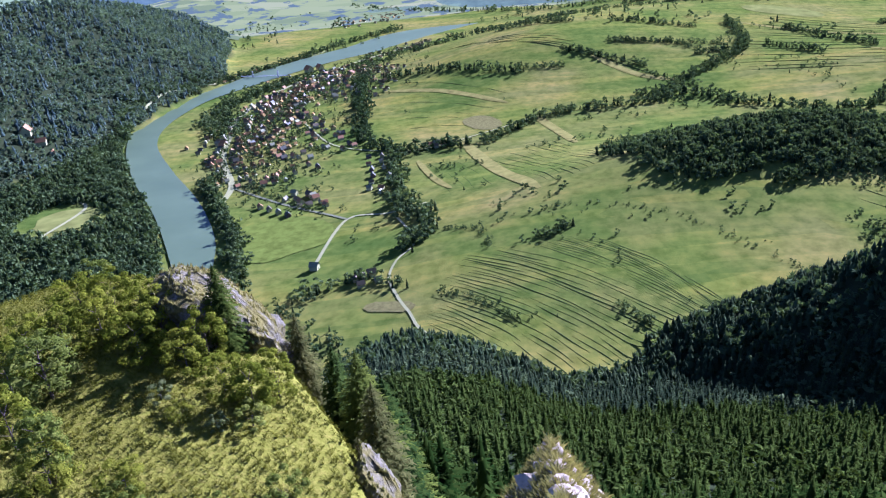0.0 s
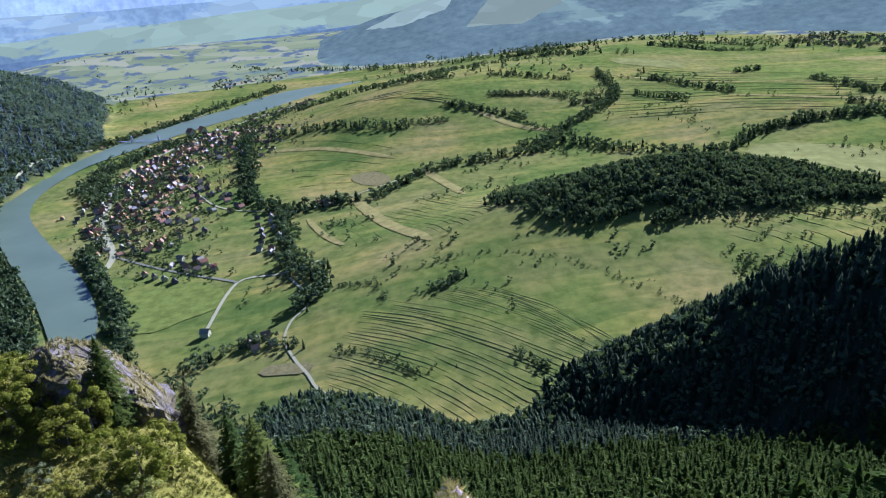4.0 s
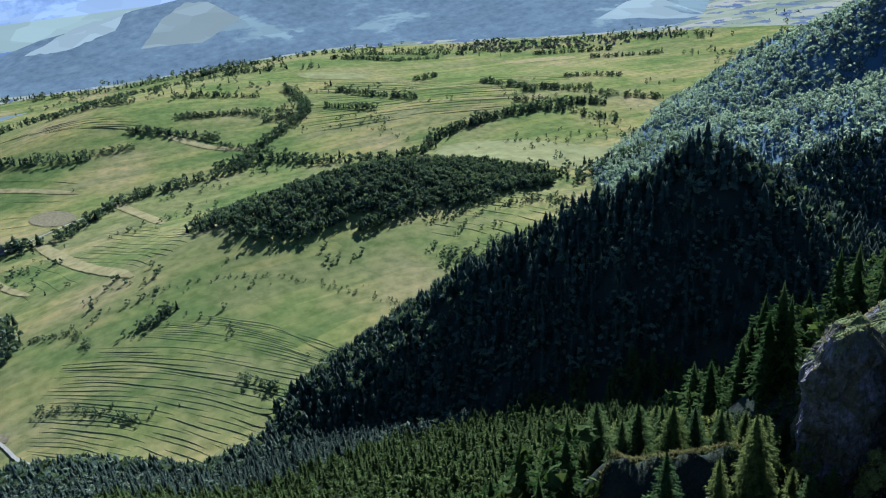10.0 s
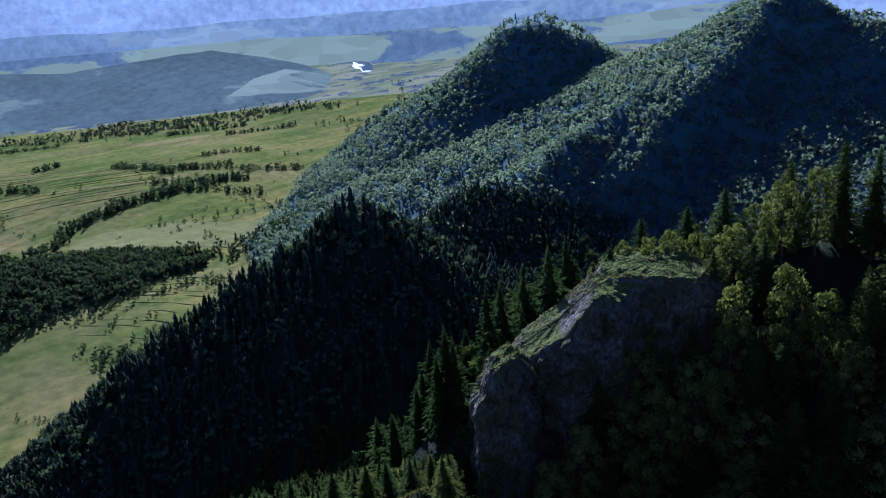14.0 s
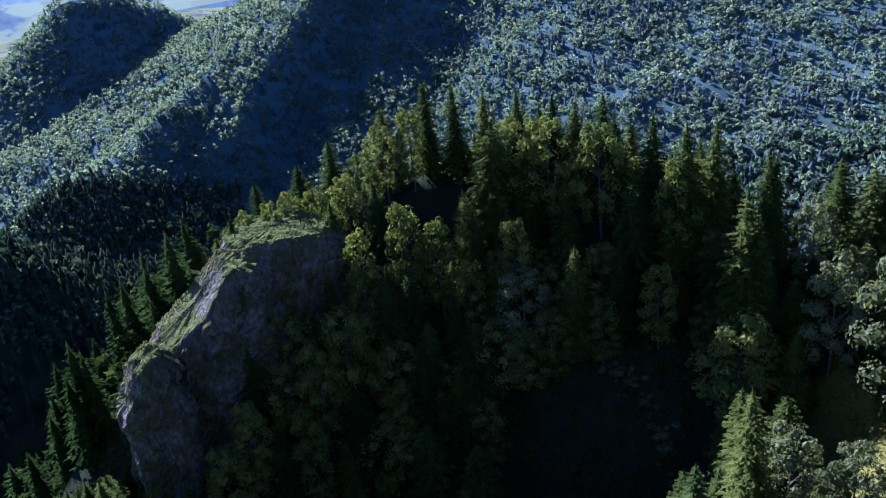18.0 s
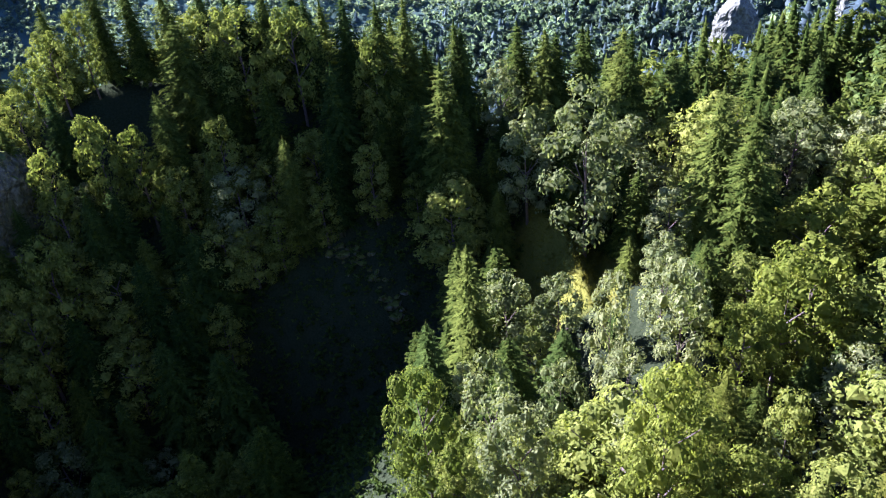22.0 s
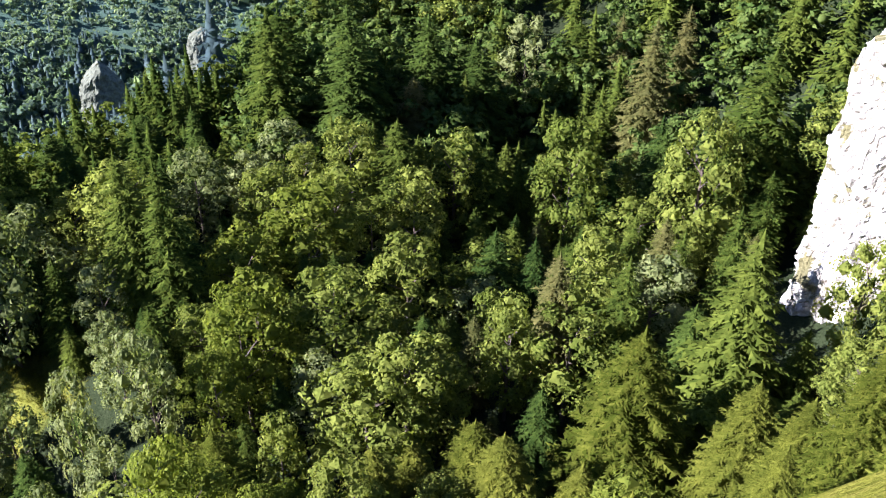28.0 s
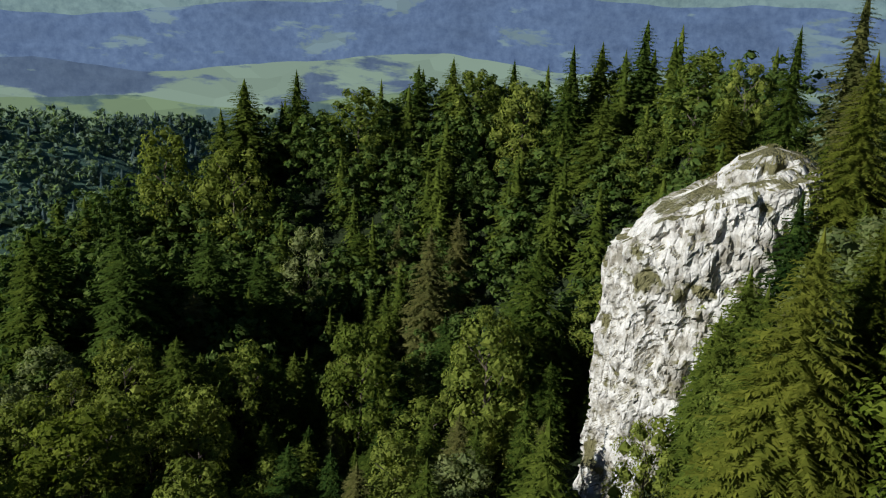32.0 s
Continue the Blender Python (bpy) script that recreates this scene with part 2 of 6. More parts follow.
def build_water(nt, bsdf):
    n = grain(nt, 0.4, 3.0)
    nt.links.new(ramp(nt, grain(nt, 0.01, 3.0), [(0.3, (0.075, 0.105, 0.044)), (0.7, (0.095, 0.13, 0.056))]).outputs[0], bsdf.inputs["Base Color"])
    bsdf.inputs["Roughness"].default_value = 0.4
    bsdf.inputs["Specular IOR Level"].default_value = 0.14
    bump(nt, bsdf, n, 0.05, 0.2)


water_mat = material("river_water", build_water)


# sun glint on the far bend, given as a pale base colour
def build_glint(nt, bsdf):
    nt.links.new(ramp(nt, grain(nt, 0.02, 3.0), [(0.3, (0.3, 0.33, 0.34)), (0.7, (0.42, 0.45, 0.45))]).outputs[0], bsdf.inputs["Base Color"])
    bsdf.inputs["Roughness"].default_value = 0.3
    bsdf.inputs["Specular IOR Level"].default_value = 0.6


glint_mat = material("painted_glint_water", build_glint)

# ---- the lie of the land ----
def at(bearing, away):
    """Plan place from a bearing (degrees clockwise from y) and a distance from the summit."""
    b = radians(bearing)
    return math.sin(b) * away, math.cos(b) * away


def lattice(ix, iy, seed):
    h = (ix * 374761393 + iy * 668265263 + seed * 1442695041) & 0xFFFFFFFF
    h = ((h ^ (h >> 13)) * 1274126177) & 0xFFFFFFFF
    return ((h ^ (h >> 16)) & 0xFFFF) / 65535.0


def rough(x, y, size, seed=0, octaves=4):
    """Fractal value noise, -1 to 1."""
    total, amp, norm = 0.0, 1.0, 0.0
    for k in range(octaves):
        u, v = np.asarray(x) / size + 1000.0, np.asarray(y) / size + 1000.0
        iu, iv = np.floor(u).astype(np.int64), np.floor(v).astype(np.int64)
        fu, fv = u - iu, v - iv
        fu, fv = fu * fu * (3 - 2 * fu), fv * fv * (3 - 2 * fv)
        a, b = lattice(iu, iv, seed + k), lattice(iu + 1, iv, seed + k)
        c, d = lattice(iu, iv + 1, seed + k), lattice(iu + 1, iv + 1, seed + k)
        total = total + amp * (2 * ((a * (1 - fu) + b * fu) * (1 - fv) + (c * (1 - fu) + d * fu) * fv) - 1)
        norm, amp, size = norm + amp, amp * 0.5, size * 0.5
    return total / norm


# ridges: crest points (bearing, distance, height), then near slope, width of the near slope, far slope
RIDGES = [
    ([(0, 0, 518.3), (200, 8, 516.5)], 1.7, 80, 0.575),
    ([(2, 4, 516), (3, 12, 509), (2, 20, 504.5), (5, 23, 499)], 1.7, 25, 0.9),
    ([(9.5, 800, 28), (22, 720, 160), (28.6, 696, 224), (38.4, 680, 290), (44, 680, 330), (46.3, 690, 303), (51, 715, 264), (55, 745, 225), (60, 830, 170)], 0.78, 240, 0.6),
    ([(50, 1050, 190), (56, 1200, 215), (62, 1350, 255), (66, 1500, 300)], 0.5, 200, 0.55),
    ([(46.5, 2050, 190), (53.7, 1900, 300), (56.3, 1900, 400), (58.6, 1900, 398), (61, 1900, 360), (64.5, 2000, 275), (71, 1800, 345), (72.6, 1770, 388), (74.2, 1740, 445)], 0.8, 150, 0.62),
    ([(74.2, 1740, 445), (76.2, 1715, 385), (83, 1650, 362), (92, 1600, 395), (105, 1500, 395), (118, 1400, 390), (128, 1300, 358), (135, 1300, 342), (150, 1700, 260)], 0.5, 200, 0.36),
    ([(35.4, 104, 434), (37.4, 108, 441), (39.2, 111, 437.5), (43, 115, 436.5), (47, 119, 436), (50, 123, 424)], 1.5, 26, 0.9),
    ([(56.8, 151, 443), (61, 160, 452), (70, 163, 459), (78, 168, 464), (86, 160, 459), (94, 150, 454), (103, 146, 448), (115, 160, 446)], 0.85, 27, 1.5),
    ([(103, 146, 447), (110, 120, 440), (118, 62, 446), (124, 34, 470)], 1.1, 30, 0.8),
    ([(116, 160, 446), (130, 205, 446), (142, 232, 461), (151, 236, 478), (160, 236, 484), (170, 232, 490), (177, 212, 495)], 0.8, 60, 0.5),
    ([(177, 212, 495), (183, 165, 500), (191, 124, 505), (200, 84, 505), (212, 36, 506)], 1.75, 45, 0.8),
    ([(118, 62, 446), (120, 108, 444), (124, 150, 446)], 0.5, 40, 0.9),
    ([(135, 68, 441), (136, 130, 443), (139, 190, 451)], 0.45, 40, 0.9),
    ([(122, 60, 444), (135, 70, 440), (150, 85, 441), (163, 95, 446)], 0.5, 40, 0.8),
    ([(-60, 2000, 380), (-42, 2350, 350), (-34, 2650, 320), (-28, 2950, 295), (-24.5, 3300, 225), (-22, 3600, 150)], 0.62, 400, 0.62),
    ([(-12, 90, 375), (-9, 880, 16)], 0.3, 60, 0.5),
    ([(-70, 300, 300), (-120, 200, 400), (-160, 120, 480)], 0.6, 100, 0.6),
]
KNOLLS = [  # gentle rises of the valley floor: bearing, distance, height, length, width, turn of the long axis
    (2, 1120, 34, 420, 260, 20), (18, 1420, 62, 330, 150, 75), (22, 1250, 40, 400, 300, 60), (14, 2900, 75, 900, 500, 40),
    (2, 2500, 62, 500, 350, 30), (28, 2300, 40, 600, 400, 70), (33, 4550, 40, 900, 330, 110), (-8, 4600, 55, 900, 400, 80), (-20, 4500, 70, 600, 400, 60),
    (141, 3700, 45, 500, 380, 60), (156, 4200, 60, 500, 500, 90), (172, 3600, 60, 600, 400, 60), (132, 2900, 30, 500, 300, 40),
]


def segment_drop(x, y, crest, near, width, far):
    best = np.full(np.shape(x), -1e9)
    pts = [(*at(b, r), z) for b, r, z in crest]
    for (ax, ay, az), (bx, by, bz) in zip(pts[:-1], pts[1:]):
        dx, dy = bx - ax, by - ay
        s = np.clip(((x - ax) * dx + (y - ay) * dy) / (dx * dx + dy * dy), 0, 1)
        d = np.hypot(x - ax - s * dx, y - ay - s * dy)
        best = np.maximum(best, az + s * (bz - az) - near * np.minimum(d, width) - far * np.maximum(d - width, 0))
    return best


RIVER = [(-450, 900, 60), (-503, 1093, 62), (-555, 1233, 82), (-652, 1420, 88), (-781, 1629, 84), (-902, 1863, 74), (-952, 2073, 88), (-925, 2313, 88),
         (-847, 2487, 110), (-768, 2641, 140), (-633, 2833, 160), (-502, 2970, 190), (-342, 3178, 230), (-68, 3256, 170), (260, 3330, 150)]


def from_line(x, y, line):
    """Distance from a plan line of (x, y, ...) points."""
    best = np.full(np.shape(x), 1e9)
    for a, b in zip(line[:-1], line[1:]):
        dx, dy = b[0] - a[0], b[1] - a[1]
        s = np.clip(((x - a[0]) * dx + (y - a[1]) * dy) / (dx * dx + dy * dy), 0, 1)
        best = np.minimum(best, np.hypot(x - a[0] - s * dx, y - a[1] - s * dy))
    return best


def valley(x, y):
    z = 9 + 5 * rough(x, y, 500, 3)
    z = 3 + (z - 3) * np.clip((from_line(x, y, RIVER) - 110) / 250, 0, 1)
    for b, r, h, la, wa, turn in KNOLLS:
        cx, cy = at(b, r)
        t = radians(turn)
        u, v = (x - cx) * math.sin(t) + (y - cy) * math.cos(t), (x - cx) * math.cos(t) - (y - cy) * math.sin(t)
        z = z + h * np.exp(-(u / la) ** 2 - (v / wa) ** 2)
    return z


def shelf(x, y):
    """The grassy top of the nearest crag: a flat round shelf with steep sides."""
    cx, cy = at(-38, 57)
    along, across = y * math.cos(radians(38)) - x * math.sin(radians(38)) - 57, x * math.cos(radians(38)) + y * math.sin(radians(38))
    u, v = across / 19.0, along / 28.0
    e = (np.abs(u) ** 2.6 + np.abs(v) ** 2.6) ** (1 / 2.6)
    return 488.0 - 3.0 * np.minimum(e, 1.2) ** 3 + 0.03 * along - 1.8 * 22 * np.clip(e - 1, 0, 1.6) - 1.15 * 22 * np.maximum(e - 2.6, 0)


def hills(x, y):
    h = shelf(x, y)
    for crest, near, width, far in RIDGES:
        h = np.maximum(h, segment_drop(x, y, crest, near, width, far))
    r = np.hypot(x, y)
    return h + np.clip(r / 60, 0.15, 1) * 2.0 * rough(x, y, 22, 7) + np.clip((r - 420) / 500, 0, 1) * 13 * rough(x, y, 160, 11)


def land(x, y):
    x, y = np.asarray(x, float), np.asarray(y, float)
    a, b = valley(x, y), hills(x, y)
    k = 12.0
    return np.maximum(a, b) + k * 0.25 * np.clip(1 - np.abs(a - b) / k, 0, 1) ** 2


def on_land(points, lift=0.0):
    p = np.asarray(points, float)
    return np.stack([p[:, 0], p[:, 1], land(p[:, 0], p[:, 1]) + lift], 1)


def smooth_line(points, step):
    """Points every step metres along a rounded plan line."""
    p = np.asarray(points, float)
    out = []
    for k in range(len(p) - 1):
        a, b, c, d = p[max(k - 1, 0)], p[k], p[k + 1], p[min(k + 2, len(p) - 1)]
        n = max(2, int(np.hypot(*(c - b)[:2]) / step))
        t = (np.arange(n) / n)[:, None]
        out.append(0.5 * (2 * b + (c - a) * t + (2 * a - 5 * b + 4 * c - d) * t ** 2 + (3 * b - a - 3 * c + d) * t ** 3))
    return np.vstack(out + [p[-1:]])


def mesh_object(name, verts, faces, mat, smooth=False):
    me = bpy.data.meshes.new(name)
    me.from_pydata([tuple(v) for v in verts], [], [tuple(f) for f in faces])
    me.materials.append(mat)
    if smooth:
        me.shade_smooth()
    return new(name, me)


# ---- ground: one sheet out to the horizon ----
bearings = np.radians(np.concatenate([np.arange(-50, 200, 0.5), np.arange(200, 310, 5.0)]))
ranges = 2.0 * 1.0252 ** np.arange(0, 314)
gb, gr = np.meshgrid(bearings, ranges, indexing="ij")
gx, gy = np.sin(gb) * gr, np.cos(gb) * gr
gz = land(gx, gy)
nb, nr = gb.shape
verts = np.stack([gx, gy, gz], -1).reshape(-1, 3)
verts = np.vstack([verts, [[0, 0, 518.2]]])
i, j = np.meshgrid(np.arange(nb), np.arange(nr - 1), indexing="ij")
i2 = (i + 1) % nb
quads = np.stack([i * nr + j, i * nr + j + 1, i2 * nr + j + 1, i2 * nr + j], -1).reshape(-1, 4)
fan = [(len(verts) - 1, k * nr, ((k + 1) % nb) * nr) for k in range(nb)]
ground = mesh_object("ground", verts, quads.tolist() + fan, ground_mat, True)
tagged(ground, "green meadow valley and steep wooded limestone slopes", "ground", kind="structure")
flat = valley(gx, gy)
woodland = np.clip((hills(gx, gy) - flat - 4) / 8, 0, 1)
near = gr < 75
step = np.gradient(gz, axis=1) / np.gradient(gr, axis=1)
steep = np.clip((np.abs(step) - 1.15) / 0.3, 0, 1) * (gr < 260) * np.where(np.degrees(gb) > 30, 0.2, 1.0)
turf = np.clip(1 - (gr - 100) / 20, 0, 1) * ((np.degrees(gb) < -8) | (gr < 26))
glade = ((gx - at(109, 112)[0]) / 15) ** 2 + ((gy - at(109, 112)[1]) / 10) ** 2 < 1.2
# half soil darkens the clearing, for the shade it lies in
woodland, steep, turf = np.where(glade, 0.5, woodland), np.where(glade, 0.0, steep), np.where(glade, 0.7, turf)
# deep shade of the gully as colour: near-black soil replaces bare rock
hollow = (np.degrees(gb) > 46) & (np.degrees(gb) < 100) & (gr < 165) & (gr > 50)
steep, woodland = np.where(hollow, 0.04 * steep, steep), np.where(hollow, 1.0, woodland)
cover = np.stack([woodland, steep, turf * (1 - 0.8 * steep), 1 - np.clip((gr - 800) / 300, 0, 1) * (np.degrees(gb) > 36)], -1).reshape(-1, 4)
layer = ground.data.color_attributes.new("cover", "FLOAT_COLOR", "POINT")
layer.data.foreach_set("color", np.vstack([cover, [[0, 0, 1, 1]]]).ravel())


# ---- woods ----
def cone_tree(tiers, sides, droop, rng):
    """A conifer: stacked ragged skirts."""
    vs, fs = [], []
    for k in range(tiers):
        f = k / tiers
        z0, z1 = 0.1 + 0.85 * f, 0.1 + 0.85 * (k + 1.5) / tiers
        wide = 0.19 * (1 - f) ** 0.8 + 0.025
        top = len(vs)
        vs.append((0, 0, min(z1, 1.0)))
        a0 = rng.random() * 6.28
        for s in range(sides * 2):
            a = a0 + math.pi * s / sides
            w = wide * (rng.uniform(0.85, 1.2) if s % 2 == 0 else rng.uniform(0.5, 0.7))
            vs.append((w * math.cos(a), w * math.sin(a), z0 - (droop * wide if s % 2 == 0 else 0)))
        for s in range(sides * 2):
            fs.append((top, top + 1 + s, top + 1 + (s + 1) % (sides * 2)))
    return np.array(vs), np.array(fs)


def forest(name, places, heights, kinds, mat, rng, label):
    """Many trees in one mesh. places: (n, 3)."""
    vv, ff, base = [], [], 0
    pick = rng.integers(0, len(kinds), len(places))
    turn, stout = rng.random(len(places)) * 6.28, rng.uniform(0.85, 1.25, len(places))
    for k, (vs, fs) in enumerate(kinds):
        sel = np.nonzero(pick == k)[0]
        if not len(sel):
            continue
        c, s, h, w = np.cos(turn[sel])[:, None], np.sin(turn[sel])[:, None], heights[sel][:, None], (heights[sel] * stout[sel])[:, None]
        x = (vs[None, :, 0] * c - vs[None, :, 1] * s) * w + places[sel, 0:1]
        y = (vs[None, :, 0] * s + vs[None, :, 1] * c) * w + places[sel, 1:2]
        z = vs[None, :, 2] * h + places[sel, 2:3]
        vv.append(np.stack([x, y, z], -1).reshape(-1, 3))
        ff.append((fs[None] + (base + np.arange(len(sel)) * len(vs))[:, None, None]).reshape(-1, 3))
        base += len(sel) * len(vs)
    vv, ff = np.concatenate(vv), np.concatenate(ff)
    me = bpy.data.meshes.new(name)
    me.vertices.add(len(vv))
    me.vertices.foreach_set("co", vv.astype(np.float32).ravel())
    me.loops.add(len(ff) * 3)
    me.loops.foreach_set("vertex_index", ff.astype(np.int32).ravel())
    me.polygons.add(len(ff))
    me.polygons.foreach_set("loop_start", np.arange(0, len(ff) * 3, 3, dtype=np.int32))
    me.update()
    me.materials.append(mat)
    return tagged(new(name, me), label, "forest", kind="stuff")


rng = np.random.default_rng(4)
pyr = random.Random(4)
FAR_FIRS = [cone_tree(2, 3, 0.2, pyr) for _ in range(5)]
MID_FIRS = [cone_tree(4, 5, 0.3, pyr) for _ in range(5)]


def scatter(r0, r1, b0, b1, spacing):
    """Even random places between two distances and two bearings."""
    n = int(0.5 * (r1 * r1 - r0 * r0) * radians(b1 - b0) / spacing ** 2)
    r, b = np.sqrt(rng.uniform(r0 * r0, r1 * r1, n)), np.radians(rng.uniform(b0, b1, n))
    x, y = np.sin(b) * r, np.cos(b) * r
    return x, y


def grow(name, area, spacing, firs, broads, fir_share, size, label, fmat, bmat, keep=None, least=0.65):
    x, y = scatter(*area, spacing)
    wood = hills(x, y) - valley(x, y) > 6
    if keep is not None:
        wood &= keep(x, y)
    x, y = x[wood], y[wood]
    p = np.stack([x, y, land(x, y) - 0.6], 1)
    h = size * rng.uniform(least, 1.15, len(x))
    fir = rng.random(len(x)) < np.clip(fir_share + 0.5 * rough(x, y, 120, 21), 0.05, 0.95)
    if fir.any():
        forest("conifer_forest", p[fir], h[fir], firs, fmat, rng, label)
    if (~fir).any():
        forest("broadleaf_forest", p[~fir], h[~fir] * 0.8, broads, bmat, rng, "rounded lighter green broad-leaved trees among the spruces")


def leaf_crown(lobes, leaves, leaf, rng, slim=1.0, low=0.22, spray=1):
    """A broad-leaved crown of unit height: lobes covered with small sprays of leaves."""
    vs, fs = [], []
    for k in range(lobes):
        h = low + (0.93 - low) * ((k + 0.5) / lobes)
        body = math.sin(math.pi * (0.12 + 0.8 * (h - low) / (1 - low))) ** 0.7
        a = k * 2.4 + rng.uniform(-0.4, 0.4)
        off = 0.24 * slim * body * rng.uniform(0.55, 1.0)
        cx, cy, cz = off * math.cos(a), off * math.sin(a), h
        rx, rz = rng.uniform(0.11, 0.17) * (0.6 + 0.5 * body) * (0.6 + 0.4 * slim), rng.uniform(0.09, 0.14)
        for _ in range(leaves):
            u, t = rng.uniform(-0.75, 1), rng.random() * 6.283
            q = math.sqrt(1 - u * u)
            nrm = Vector((q * math.cos(t), q * math.sin(t), u))
            depth = rng.uniform(0.6, 1.25)
            p = Vector((cx + nrm.x * rx * depth, cy + nrm.y * rx * depth, cz + nrm.z * rz * depth))
            tilt = (nrm + Vector((rng.gauss(0, 0.45), rng.gauss(0, 0.45), rng.gauss(0.35, 0.45)))).normalized()
            e1 = tilt.orthogonal().normalized()
            e1.rotate(Matrix.Rotation(rng.random() * 6.28, 3, tilt))
            e2 = tilt.cross(e1)
            l, w = leaf * rng.uniform(0.7, 1.5), leaf * rng.uniform(0.35, 0.65)
            i = len(vs)
            if spray == 1:
                vs += [(p - e1 * l)[:], (p - e2 * w * 1.3 + e1 * l * 0.2)[:], (p + e1 * l * 0.8 + e2 * w * 0.8)[:]]
                fs.append((i, i + 1, i + 2))
            for g in range(spray if spray > 1 else 0):
                along, aside = (g / spray - 0.4) * 5 * leaf, rng.uniform(-1.3, 1.3) * leaf
                q = p + e1 * along + e2 * aside - Vector((0, 0, 0.25 * abs(along) + 0.3 * abs(aside))) + tilt * rng.uniform(-0.4, 0.4) * leaf
                d = (e1 + e2 * (1.6 if aside > 0 else -1.6) * rng.uniform(0.3, 1)).normalized() * l
                side = tilt.cross(d) * 0.62 + tilt * rng.uniform(-0.3, 0.3) * l
                vs += [(q - d * 0.7)[:], (q + d)[:], (q + side)[:]]
                fs.append((i + 3 * g, i + 3 * g + 1, i + 3 * g + 2))
    return np.array(vs), np.array(fs)


def unit(v):
    return v / (np.linalg.norm(v, axis=-1, keepdims=True) + 1e-9)


def clump_crown(clumps, leaves, leaf, seed, slim=1.0, low=0.2):
    """A broad-leaved crown of unit height: many rounded clumps, each shingled with leaf sprays round a dense heart."""
    g = np.random.default_rng(seed)
    u = (np.arange(clumps) + 0.5) / clumps
    body = np.sin(np.pi * (0.14 + 0.8 * u)) ** 0.65
    turn = np.arange(clumps) * 2.39996 + g.uniform(-0.35, 0.35, clumps)
    reach = 0.27 * slim * body * np.sqrt(g.uniform(0.3, 1.05, clumps))
    center = np.stack([reach * np.cos(turn), reach * np.sin(turn), low + (0.94 - low) * u + g.normal(0, 0.015, clumps)], 1)
    size = g.uniform(0.066, 0.115, clumps) * (0.7 + 0.4 * body) * (0.65 + 0.35 * slim)
    size = size[:, None] * np.array((1.0, 1.0, 0.75))
    out = np.stack([np.cos(turn), np.sin(turn), np.zeros(clumps)], 1)
    k = np.repeat(np.arange(clumps), leaves)
    d = unit(g.normal(0, 1, (len(k), 3)) + 0.6 * out[k] + np.array((0, 0, 0.45)))
    p = center[k] + d * size[k] * g.uniform(0.84, 1.12, (len(k), 1))
    nrm = unit(d + np.array((0, 0, 0.35)) + g.normal(0, 0.36, (len(k), 3)))
    e1 = unit(np.cross(nrm, g.normal(0, 1, (len(k), 3))))
    e2 = np.cross(nrm, e1)
    l = leaf * g.uniform(0.55, 1.45, (len(k), 1))
    vs = np.stack([p - e1 * l, p + e2 * l * 0.5 - nrm * l * 0.12, p + e1 * l - nrm * l * 0.4, p - e2 * l * 0.5 - nrm * l * 0.12], 1).reshape(-1, 3)
    i = np.arange(len(k))[:, None] * 4
    fs = np.concatenate([i + np.array((0, 1, 3)), i + np.array((1, 2, 3))])
    heart = np.array(((1, 0, 0), (0, 1, 0), (-1, 0, 0), (0, -1, 0), (0, 0, 1), (0, 0, -1)), float) * 0.62
    hearts = (center[:, None, :] + heart[None] * size[:, None, :]).reshape(-1, 3)
    octa = np.array(((0, 1, 4), (1, 2, 4), (2, 3, 4), (3, 0, 4), (1, 0, 5), (2, 1, 5), (3, 2, 5), (0, 3, 5)))
    j = len(vs) + np.arange(clumps)[:, None, None] * 6
    return np.vstack([vs, hearts]), np.vstack([fs, (octa[None] + j).reshape(-1, 3)])


